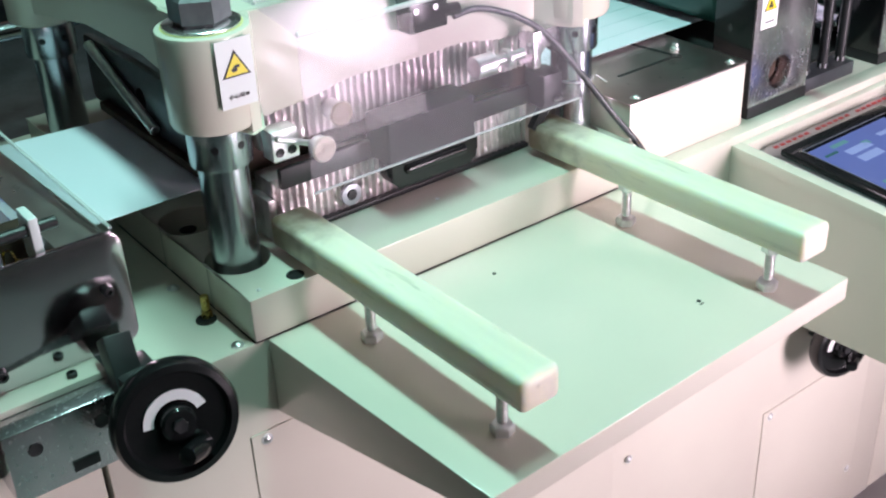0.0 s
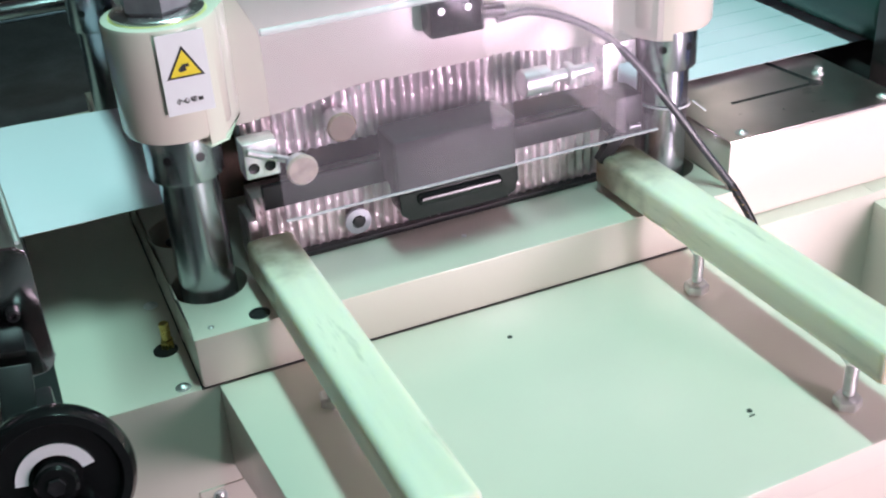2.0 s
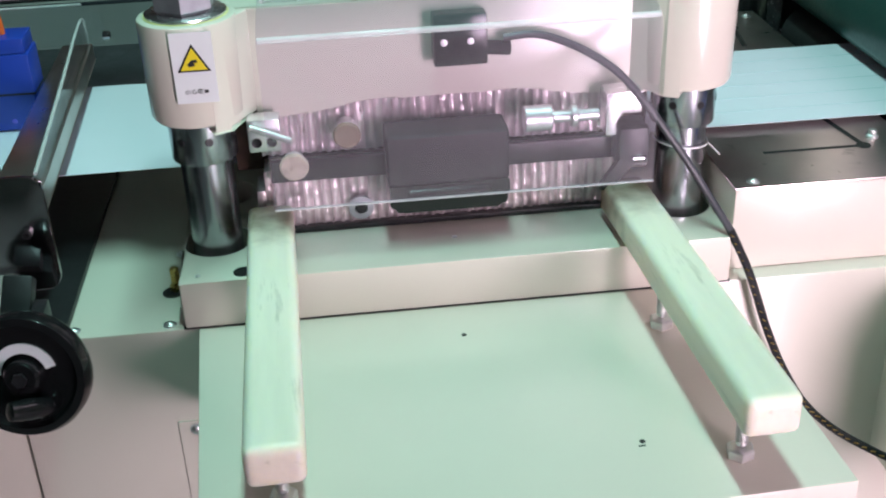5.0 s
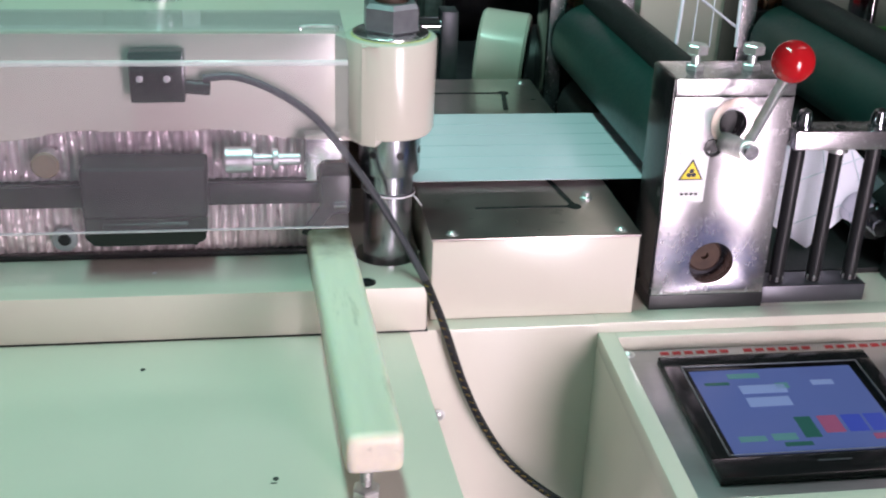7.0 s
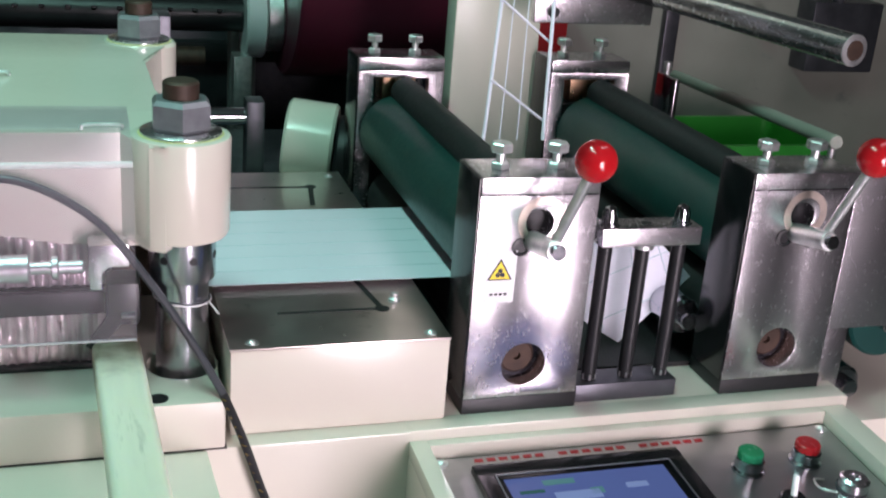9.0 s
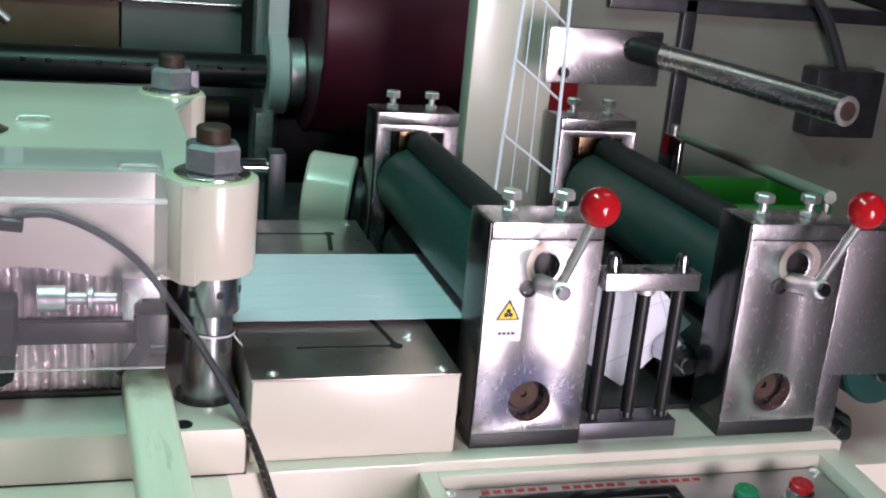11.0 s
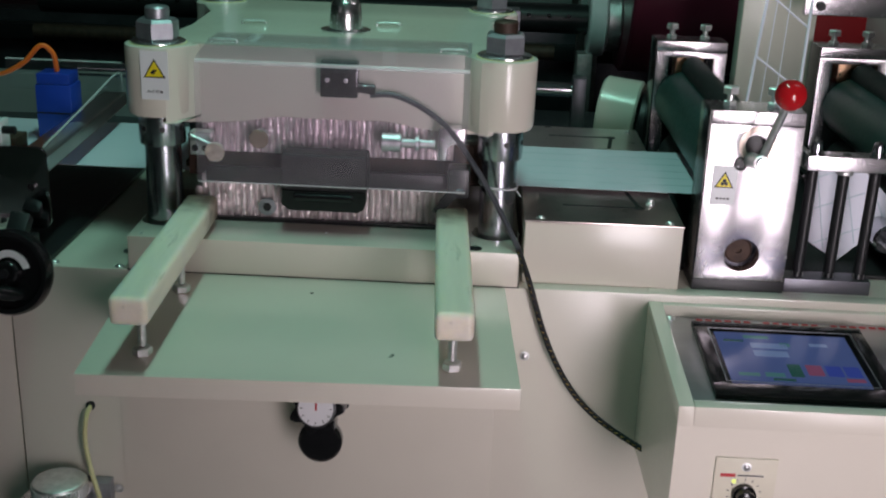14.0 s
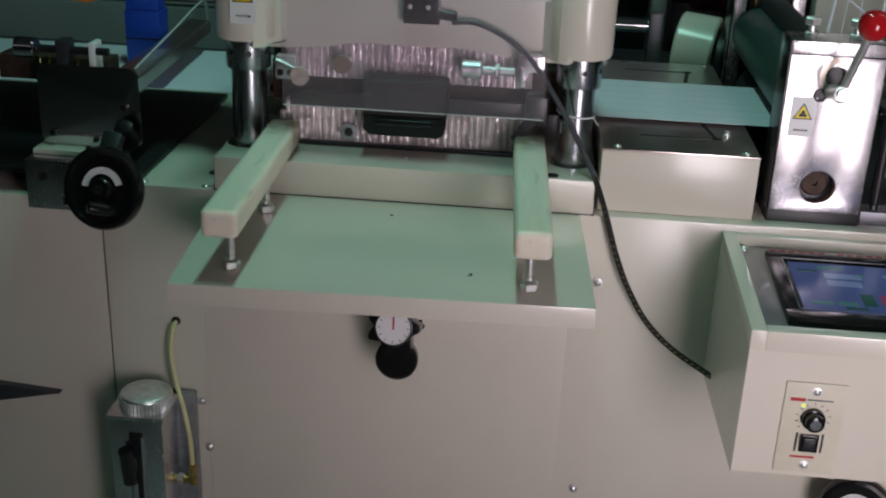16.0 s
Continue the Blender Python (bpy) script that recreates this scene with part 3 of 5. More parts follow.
    # sensor plug and its fingers on the guard
    plug = part("plug", box(0.234, 0.281, 0.056, 0.0778, 0.209, 0.254, 0.003), BLACKP, HEAD, "black cable plug")
    part("cable_gland", rod((0.281, 0.067, 0.221), (0.302, 0.067, 0.219), 0.0065), BLACKP, plug)
    for x in (0.243, 0.266):
        part("plug_screw", lathe([(0.003, 0), (0.003, 0.0012), (0, 0.0016)], (x, 0.056, 0.231), (0, -1, 0), 14), ZINC, plug)
    # thumb screw and pins behind the guard
    t = part("thumb_screw", rod((0.312, 0.058, 0.155), (0.337, 0.058, 0.155), 0.0118, 28), ZINC, HEAD, "chrome thumb screw")
    part("shank", rod((0.337, 0.058, 0.155), (0.380, 0.058, 0.155), 0.0055), ZINC, t)
    part("ring", rod((0.354, 0.058, 0.155), (0.360, 0.058, 0.155), 0.010), ZINC, t)
    part("clamp_block", sheet([(0.384, 0.138), (0.394, 0.138), (0.394, 0.152), (0.400, 0.158), (0.416, 0.158), (0.416, 0.178), (0.384, 0.178)], [], 0.046, 0.072, "xz", 0.0015), SATIN, HEAD)
    for x, z, y0, y1 in ((0.155, 0.150, 0.066, 0.086), (0.108, 0.142, 0.024, 0.034)):
        pin = part("guard_pin", rod((x, y0, z), (x, y1, z), 0.0100, 26), ZINC, HEAD)
        part("pin_cap", rod((x, y0 - 0.004, z), (x, y0, z), 0.0125, 26, 0.0018), NYLON, pin, "white plastic cap")
    # upper die plate with upright ribs
    part("upper_die", ribbed(0.078, 0.402, 0.0885, 0.1265, 0.205, 38), DIE, HEAD, "ribbed shiny die plate")


def ribbed(x0, x1, y, z0, z1, ribs, rows=16, depth=0.0034):
    """A slab whose front is a row of upright ribs with uneven knobs."""
    bm = bmesh.new()
    nx = ribs * 6
    grid = []
    for i in range(nx + 1):
        x = x0 + (x1 - x0) * i / nx
        col = []
        for k in range(rows * 3 + 1):
            z = z0 + (z1 - z0) * k / (rows * 3)
            w = 0.5 + 0.5 * math.cos(2 * math.pi * i / 6)
            d = depth * (w ** 1.5) + 0.0016 * noise.noise((x * 95, 3.1 + y * 40, z * 60)) + 0.0009 * noise.noise((x * 260, 7.7, z * 210)) + 0.0012 * w * noise.noise((x * 60, 1.3, 4.0))
            col.append(bm.verts.new((x, y - d, z)))
        grid.append(col)
    for a, b in zip(grid, grid[1:]):
        for k in range(len(a) - 1):
            bm.faces.new((a[k], b[k], b[k + 1], a[k + 1]))
    box(x0, x1, y + 0.0005, y + 0.03, z0, z1, 0.001, bm)
    return bm


def lower_die():
    c = thing("lower_die", "ribbed die plate with black bar and handle", "die")
    part("die_plate", ribbed(0.078, 0.398, 0.086, 0.046, 0.106, 38), DIE, c, "ribbed shiny die plate, browned in its grooves")
    # black strip paints the shadow line under the die plate
    part("die_foot", box(0.079, 0.397, 0.0765, 0.0855, 0.0454, 0.0505, 0.001), BLACK, c)
    part("end_cap", box(0.070, 0.078, 0.078, 0.114, 0.046, 0.090, 0.002), DIE, c)
    bar = part("clamp_bar", box(0.085, 0.408, 0.0745, 0.0815, 0.0985, 0.1190, 0.001), BLACK, c, "black steel clamp bar")
    part("centre_block", box(0.187, 0.296, 0.042, 0.0825, 0.100, 0.148, 0.005, seg=3), MATTE, bar)
    part("end_block", box(0.396, 0.425, 0.050, 0.085, 0.096, 0.136, 0.006), BLACK, bar)
    bow = [(0.1885, 0.101)] + [(0.2025 - 0.014 * math.cos(radians(v)), 0.089 - 0.014 * math.sin(radians(v))) for v in range(0, 91, 15)] + [(0.2805 + 0.014 * math.sin(radians(v)), 0.089 - 0.014 * math.cos(radians(v))) for v in range(0, 91, 15)] + [(0.2945, 0.101)]
    h = part("handle", sheet(bow, [], 0.040, 0.064, "xz", 0.0010), BLACKP, bar, "black D handle")
    part("grip", rod((0.204, 0.040, 0.0935), (0.279, 0.040, 0.0935), 0.0055, 20, 0.003), BLACKP, h)
    w = part("washer", lathe([(0.0115, 0), (0.0115, 0.004), (0.006, 0.0045), (0.0055, 0.001), (0, 0.001)], (0.163, 0.0815, 0.066), (0, -1, 0), 28), GREY_STEEL, c)
    part("washer_bolt", lathe([(0.0055, 0), (0.0055, 0.0025), (0, 0.003)], (0.163, 0.0785, 0.066), (0, -1, 0), 6), BLACK, w)
    b = part("stop_block", box(0.070, 0.098, 0.055, 0.075, 0.138, 0.168, 0.002), ZINC, c, "steel stop block with two holes")
    for x in (0.077, 0.090):
        part("hole", lathe([(0.0045, 0), (0.0045, 0.0006), (0.0035, 0.0002), (0, 0.0002)], (x, 0.055, 0.147), (0, -1, 0), 18), BLACK, b)
    part("spring_rod", rod((0.072, 0.050, 0.164), (0.108, 0.046, 0.150), 0.003), ZINC, b)
    part("rear_bar", box(0.052, 0.44, 0.1185, 0.14, 0.094, 0.150, 0.002), RUST, c, "brown rear bar")
    part("tip_bracket", sheet([(0.388, 0.074), (0.412, 0.104), (0.398, 0.106), (0.380, 0.080)], [], 0.050, 0.060, "xz", 0.001), BLACK, c)
    part("stud_tip", rod((0.408, 0.050, 0.107), (0.420, 0.050, 0.107), 0.004), CHROME, c)


def die_end_plate():
    c = thing("die_end_plate", "dark oiled steel end plate with two bores beside the die", "plate")
    part("plate", sheet(rounded(0.135, 0.44, 0.094, 0.172, 0.008), [circle(0.20, 0.135, 0.009, 20), circle(0.30, 0.135, 0.012, 20)], 0.050, 0.060, "yz", 0.001), DARKMETAL, c)
    part("lip", box(0.040, 0.050, 0.15, 0.40, 0.0945, 0.104, 0.001), RUST, c, "browned lip over the web")
    part("strut", rod((0.044, 0.41, 0.168), (0.044, 0.26, 0.112), 0.006, 16), ZINC, c)


press_head(), lower_die(), die_end_plate()


# ---- cable from the plug to the control box ----
def cables():
    c = thing("sensor_cable", "grey braided cable hanging from the plug to the control box", "cable")
    run = [(0.296, 0.073, 0.220), (0.320, 0.072, 0.222), (0.342, 0.069, 0.217), (0.367, 0.063, 0.206), (0.391, 0.056, 0.190), (0.410, 0.049, 0.170), (0.430, 0.041, 0.143), (0.450, 0.033, 0.114), (0.470, 0.022, 0.082), (0.489, 0.004, 0.050), (0.504, -0.012, 0.014), (0.524, -0.021, -0.045), (0.545, -0.024, -0.092), (0.572, -0.026, -0.134), (0.608, -0.032, -0.166), (0.657, -0.060, -0.186)]
    cut = next(i for i, p in enumerate(run) if p[2] < 0.06)
    part("cable", tube(run[:cut + 1], 0.0035), GREYC, c)
    part("braided_sleeve", tube(run[cut:], 0.0035 * 1.08), BLACK, c, "black braided sleeve with gold threads")
    low, step = [Vector(p) for p in run[cut:]], 0.0085
    for p, q in zip(low, low[1:]):
        n = max(1, round((q - p).length / step))
        d = (q - p).normalized()
        for k in range(n):
            mid = p.lerp(q, (k + 0.5) / n) + Vector((-0.0012, -0.0035 * 1.06, 0.0008))
            part("tracer_thread", rod(mid - d * 0.0012 - Vector((0.0013, 0, 0)), mid + d * 0.0012 + Vector((0.0013, 0, 0)), 0.0007, 6, 0), BRASS, c)
    tie = part("cable_tie", lathe([(0.0250, 0), (0.0256, 0.0004), (0.0256, 0.0016), (0.0250, 0.002)], (0.461, 0.078, 0.110), (0.1, 0, 1), 30, ring=True), WHITE, c)
    part("tie_tail", rod((0.482, 0.06, 0.112), (0.490, 0.05, 0.104), 0.0009, 6), WHITE, tie)


cables()


# ---- paper web ----
def webs():
    c = thing("paper_web", "pale blue release paper running through the press", "paper web")
    part("web", sheet([(-1.25, 0.147), (0.20, 0.146), (0.775, 0.141), (0.775, 0.354), (0.20, 0.357), (-0.08, 0.388), (-1.25, 0.392)], [], 0.0905, 0.0910, "xy"), PAPER, c, "", False)
    for y in (0.176, 0.211, 0.246, 0.281, 0.316):
        part("crease", box(0.50, 0.76, y, y + 0.0010, 0.0911, 0.0913, 0), PAPER_LINE, c, "", False)
    d = thing("die_cut_web", "pale blue die-cut paper slanting between the roller stands", "paper web")
    shape = [(0.872, 0.150), (0.935, 0.142), (1.000, 0.080), (0.925, 0.006), (0.872, 0.040)]
    part("web", sheet(shape, [], 0.1400, 0.1406, "xz"), PAPER, d, "", False)
    for a, b in (((0.874, 0.118), (0.930, 0.140)), ((0.874, 0.075), (0.968, 0.110)), ((0.890, 0.030), (0.985, 0.068)), ((0.905, 0.022), (0.880, 0.142)), ((0.945, 0.032), (0.918, 0.140)), ((0.980, 0.064), (0.955, 0.118))):
        part("cut_line", rod((a[0], 0.1398, a[1]), (b[0], 0.1398, b[1]), 0.0007, 6, 0), PAPER_LINE, d)


webs()


# ---- feeder box with its slotted stainless lid ----
def feeder_box():
    c = thing("drive_cover_box", "cream steel cover box with slotted stainless lid", "cover box")
    part("box", box(0.4965, 0.693, 0.019, 0.52, 0.0004, 0.0815, 0.002), PAINT, c)
    lid = part("lid", box(0.4955, 0.6935, 0.018, 0.521, 0.0815, 0.0838, 0.0006), LID, c, "stained polished lid")
    for x in (0.516, 0.677):
        for y in (0.030, 0.50):
            screw((x, y, 0.0838), (0, 0, 1), 0.0042, parent=lid)
    for s, y in ((1, 0.088), (-1, 0.459)):
        g = part("slot", box(0.547, 0.646, y - 0.0022, y + 0.0022, 0.0838, 0.0842, 0), INK, lid, "", False)
        part("slot_end", lathe([(0.007, 0), (0.007, 0.0005)], (0.646, y, 0.0838)), INK, g)
        own = bmesh.new()
        a, b = (0.646, y), (0.636, y + s * 0.070)
        own.faces.new([own.verts.new(p) for p in ((a[0] - 0.003, a[1], 0.0842), (a[0] + 0.003, a[1], 0.0842), (b[0] + 0.003, b[1], 0.0842), (b[0] - 0.003, b[1], 0.0842))])
        part("slot_arm", own, INK, g)
    part("lid_stud", lathe([(0.006, 0), (0.006, 0.003), (0.004, 0.004), (0.004, 0.008), (0, 0.009)], (0.662, 0.105, 0.0838)), ZINC, lid)


feeder_box()


# ---- roller stands ----
def bearing_block(name, x0, label, front=True, y0=0.025, y1=0.085, lever=True):
    c = thing(name, label, "bearing block", "bearing blocks of the rollers")
    w, xc = 0.113, x0 + 0.0565
    if front:
        holes = [circle(xc, 0.048, 0.0215, 32), circle(xc, 0.187, 0.0145, 24)]
        part("block", sheet([(x0, 0.015), (x0 + w, 0.015), (x0 + w, 0.214), (x0, 0.214)], holes, y0, y1, "xz", 0.0010), STEEL, c)
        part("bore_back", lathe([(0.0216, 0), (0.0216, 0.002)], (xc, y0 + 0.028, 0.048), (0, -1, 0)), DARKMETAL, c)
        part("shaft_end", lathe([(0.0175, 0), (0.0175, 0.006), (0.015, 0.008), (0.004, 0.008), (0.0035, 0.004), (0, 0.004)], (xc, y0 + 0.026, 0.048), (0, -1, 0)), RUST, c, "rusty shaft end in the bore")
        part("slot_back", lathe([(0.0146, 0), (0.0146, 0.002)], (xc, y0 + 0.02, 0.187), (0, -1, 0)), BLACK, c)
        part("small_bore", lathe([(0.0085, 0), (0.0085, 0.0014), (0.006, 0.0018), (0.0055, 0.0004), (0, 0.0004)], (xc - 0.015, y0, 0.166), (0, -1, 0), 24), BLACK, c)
    else:
        opening = [(x0 + 0.020, 0.03), (x0 + w - 0.020, 0.03), (x0 + w - 0.020, 0.205), (x0 + 0.020, 0.205)]
        part("block", sheet([(x0, 0.015), (x0 + w, 0.015), (x0 + w, 0.214), (x0, 0.214)], [opening], y0, y1, "xz", 0.0010), STEEL, c)
        part("bush", box(x0 + 0.034, x0 + w - 0.034, y0 + 0.012, y1 - 0.01, 0.172, 0.204, 0.003), COPPER, c, "bronze bearing bush")
        part("bearing", box(x0 + 0.021, x0 + w - 0.021, y0 + 0.008, y1 - 0.006, 0.05, 0.171, 0.003), BLACK, c)
        for dx in (0.026, w - 0.026):
            part("spring", rod((x0 + dx, (y0 + y1) / 2, 0.15), (x0 + dx, (y0 + y1) / 2, 0.205), 0.004), BLACK, c)
    # black skin puts the dark that the steel side reflects into colour
    part("flank", box(x0 - 0.0022, x0 - 0.0001, y0 + 0.0012, y1, 0.0152, 0.2302, 0.0006), BLACKP, c, "black skin for the dark reflection on the flank")
    if front:
        part("cam_ring", lathe([(0.0235, 0), (0.0235, 0.0007), (0.0160, 0.0007), (0.0160, 0)], (xc + 0.0035, y0, 0.190), (0, -1, 0), 36, ring=True), TAN, c, "tan worn ring")
    part("cap", box(x0, x0 + w, y0, y1, 0.2150, 0.231, 0.0012), STEEL, c)
    part("foot", box(x0 - 0.001, x0 + w + 0.001, y0 - 0.001, y1 + 0.001, -0.012, 0.015, 0.001), BLACK, c)
    for dx in (0.026, 0.080):
        b = part("jack_bolt", rod((x0 + dx, y0 + 0.03, 0.231), (x0 + dx, y0 + 0.03, 0.246), 0.0042), ZINC, c)
        part("lock_nut", hexa((x0 + dx, y0 + 0.03, 0.231), (0, 0, 1), 0.015, 0.006), ZINC, b)
        part("bolt_head", hexa((x0 + dx, y0 + 0.03, 0.246), (0, 0, 1), 0.018, 0.009), ZINC, b)
    if lever:
        a = part("lever_hub", rod((xc - 0.003, y0 + 0.004, 0.170), (xc - 0.003, y0 - 0.052, 0.181), 0.0095, 28), ZINC, c, "cam lever with red ball")
        part("hub_nose", rod((xc - 0.003, y0 - 0.052, 0.181), (xc - 0.003, y0 - 0.058, 0.182), 0.0068, 24), CHROME, a)
        part("stem", rod((xc - 0.002, y0 - 0.040, 0.180), (xc + 0.013, y0 - 0.068, 0.258), 0.0048, 20), ZINC, a)
        part("eccentric", rod((xc + 0.006, y0 - 0.001, 0.166), (xc + 0.006, y0 - 0.014, 0.168), 0.008, 20), BLACK, a)
        ball = bmesh.new()
        bmesh.ops.create_uvsphere(ball, u_segments=32, v_segments=20, radius=0.018)
        bmesh.ops.translate(ball, vec=(xc + 0.014, y0 - 0.071, 0.267), verts=ball.verts)
        part("ball_knob", ball, RED, a, "glossy red ball knob")
    return c


FIRST, SECOND = 0.712, 0.984
blk = bearing_block("bearing_block", FIRST, "ground steel bearing block with red ball lever and warning sticker")
warning_sticker(0.736, 0.0250, 0.138, 0.030, 0.050, blk, "blades")
bearing_block("bearing_block", SECOND, "ground steel bearing block with red ball lever beside the guide frame")
bearing_block("bearing_block", FIRST + 0.005, "rear steel bearing block with bronze bush", False, 0.53, 0.59, False)
bearing_block("bearing_block", SECOND - 0.004, "rear steel bearing block with bronze bush", False, 0.53, 0.59, False)


def roller(name, x, z, r, mat, label, y0=0.085, y1=0.535):
    c = thing(name, label, "roller", "rollers of the machine")
    part("sleeve", rod((x, y0 + 0.012, z), (x, y1 - 0.012, z), r, 56, 0.003), mat, c)
    part("shaft", rod((x, y0, z), (x, y1, z), min(0.014, r * 0.5), 28), CHROME, c)
    return c


for base in (FIRST, SECOND):
    roller("rubber_roller", base + 0.055, 0.137, 0.047, RUBBER, "dark green rubber-covered roller")
    roller("steel_roller", base + 0.062, 0.048, 0.040, MATTE, "dark steel roller under the green one")
    roller("top_roller", base + 0.064, 0.189, 0.019, MATTE, "black pressure roller above the green one")
roller("rubber_roller", 1.20, 0.055, 0.046, RUBBER, "dark green rubber-covered roller beyond the last stand", 0.05)
roller("chrome_roller", 0.975, 0.052, 0.020, CHROME, "chrome roller guiding the cut paper")
roller("chrome_roller", 1.145, -0.010, 0.020, CHROME, "small chrome roller at table height", 0.03)


def guide_frame():
    c = thing("guide_frame", "guide frame of black rods under a steel bar", "frame")
    part("top_bar", box(0.836, 0.938, 0.030, 0.060, 0.160, 0.178, 0.001), STEEL, c)
    part("bottom_bar", box(0.828, 0.936, 0.030, 0.062, -0.006, 0.018, 0.001), DARKMETAL, c)
    for x in (0.847, 0.886, 0.924):
        r = part("rod", rod((x, 0.045, 0.018), (x, 0.045, 0.160), 0.0070, 24), BLACK, c)
        part("rod_nut", hexa((x, 0.045, 0.018), (0, 0, 1), 0.013, 0.007), ZINC, r)
    for x in (0.848, 0.923):
        part("acorn_nut", lathe([(0.010, 0), (0.010, 0.002), (0.0075, 0.0025), (0.0075, 0.010), (0.0055, 0.016), (0, 0.019)], (x, 0.045, 0.178), seg=20), CHROME, c)
    part("centre_hole", lathe([(0.005, 0), (0.005, 0.0006)], (0.886, 0.045, 0.178)), INK, c)
    part("collar", lathe([(0.0105, 0), (0.0105, 0.004), (0.008, 0.006)], (0.886, 0.045, 0.154)), ZINC, c)


guide_frame()
c = thing("side_plate", "grey steel side plate beyond the last bearing block", "plate")
part("plate", box(1.101, 1.19, 0.030, 0.075, 0.062, 0.224, 0.001), STEEL, c)
part("bracket", box(1.101, 1.13, 0.035, 0.075, -0.012, 0.062, 0.001), STEEL, c)


# ---- control box ----
def top_z(y):
    return -0.024 + 0.075 * y


def rim_z(y):
    return -0.009 + 0.055 * min(y, 0)


def tilt_box(x0, x1, y0, y1, h0, h1, bevel=0.002, seg=2):
    """A box lying on the slanting top of the control box."""
    bm = box(x0, x1, y0, y1, h0, h1, bevel, seg=seg)
    for v in bm.verts:
        v.co.z += top_z(v.co.y)
    return bm


def on_top(x, y, h=0.0):
    return (x, y, top_z(y) + h)


UP = (0, -0.075, 1)


def control_box():
    c = thing("control_box", "cream steel control box with tilted operator panel", "control box")
    side = [(0.0005, -0.213), (0.0005, -0.026), (-0.255, top_z(-0.255) - 0.002), (-0.255, -0.198)]
    part("shell", sheet([(y, z) for y, z in side], [], 0.655, 1.115, "yz", 0.002), PAINT, c)
    part("rear_ledge", box(0.655, 1.115, 0.0005, 0.024, -0.012, 0.0008, 0.0015), PAINT, c)
    for b in ((0.655, 0.672, -0.2552, 0.0), (1.088, 1.115, -0.2552, 0.0), (0.672, 1.088, -0.2552, -0.240), (0.672, 1.088, -0.010, 0.0)):
        bm = box(*b, 0, 1, 0)
        for v in bm.verts:
            v.co.z = rim_z(v.co.y) if v.co.z > 0.5 else top_z(v.co.y) - 0.004
        bmesh.ops.bevel(bm, geom=bm.edges[:], offset=0.0012, segments=2, profile=0.6, affect="EDGES")
        part("rim", bm, PAINT, c)
    plate = part("panel_plate", tilt_box(0.674, 1.086, -0.238, -0.013, 0.0, 0.002, 0.0005), PANELSTEEL, c, "brushed steel operator panel")
    part("panel_gap", tilt_box(0.672, 1.088, -0.240, -0.011, -0.001, 0.0006, 0), INK, c)
    for x in (0.681, 1.079):
        for y in (-0.019, -0.231):
            screw(on_top(x, y, 0.002), UP, 0.0042, parent=plate)
    for k in range(20):
        x = 0.712 + 0.0118 * k
        if k not in (6, 13):
            part("red_marking", tilt_box(x, x + 0.0082, -0.0225, -0.0175, 0.002, 0.0024, 0), REDINK, plate, "", False)
    h = part("touch_screen", tilt_box(0.703, 0.907, -0.207, -0.036, 0.002, 0.006, 0.0015), BLACKP, c, "black operator touch screen, lit")
    for b in ((0.703, 0.907, -0.207, -0.182), (0.703, 0.907, -0.052, -0.036), (0.703, 0.722, -0.183, -0.051), (0.888, 0.907, -0.183, -0.051)):
        part("bezel", tilt_box(*b, 0.0055, 0.0100, 0.0022), BLACKP, h)
    for b in ((0.7195, 0.8905, -0.1800, -0.1790), (0.7195, 0.8905, -0.0550, -0.0540), (0.7195, 0.7205, -0.180, -0.054), (0.8895, 0.8905, -0.180, -0.054)):
        part("bezel_line", tilt_box(*b, 0.0099, 0.0103, 0), GREY_STEEL, h, "", False)
    part("display", tilt_box(0.727, 0.883, -0.176, -0.057, 0.006, 0.0066, 0), SCREEN, h, "", False)
    part("maker_bar", tilt_box(0.792, 0.822, -0.192, -0.1905, 0.0098, 0.0103, 0), GREYC, h, "", False)
    spots = [(0.760, 0.79, -0.071, -0.064, SCR_GREEN), (0.735, 0.758, -0.080, -0.076, SCR_DARK), (0.765, 0.808, -0.094, -0.082, SCR_PALE), (0.765, 0.805, -0.113, -0.100, SCR_PALE), (0.800, 0.812, -0.088, -0.080, SCR_GREEN),
             (0.738, 0.762, -0.160, -0.153, SCR_GREEN), (0.768, 0.790, -0.160, -0.151, SCR_GREEN), (0.797, 0.812, -0.158, -0.130, SCR_DARK), (0.818, 0.836, -0.153, -0.130, SCR_RED), (0.840, 0.858, -0.153, -0.130, SCR_BLUE),
             (0.861, 0.879, -0.153, -0.130, SCR_BLUE), (0.858, 0.879, -0.164, -0.157, SCR_RED), (0.775, 0.800, -0.168, -0.163, SCR_DARK), (0.835, 0.856, -0.085, -0.078, SCR_PALE)]
    for x0, x1, y0, y1, m in spots:
        part("screen_field", tilt_box(x0, x1, y0, y1, 0.0067, 0.0071, 0), m, h, "", False)
    for x, y, m, n in ((0.965, -0.071, GREENBTN, "green_button"), (1.029, -0.067, REDBTN, "red_button")):
        b = part("push_button", lathe([(0.0155, 0), (0.0155, 0.002), (0.0135, 0.004), (0.0135, 0.013), (0.0125, 0.014)], on_top(x, y, 0.002), UP), CHROME, c)
        part("cap", lathe([(0.0120, 0), (0.0120, 0.006), (0.0105, 0.0075), (0, 0.008)], on_top(x, y, 0.0155), UP), m, b, n.replace("_", " ") + " cap")
    s = part("selector_switch", lathe([(0.0150, 0), (0.0150, 0.003), (0.0135, 0.004), (0.0135, 0.012)], on_top(0.969, -0.138, 0.002), UP), CHROME, c)
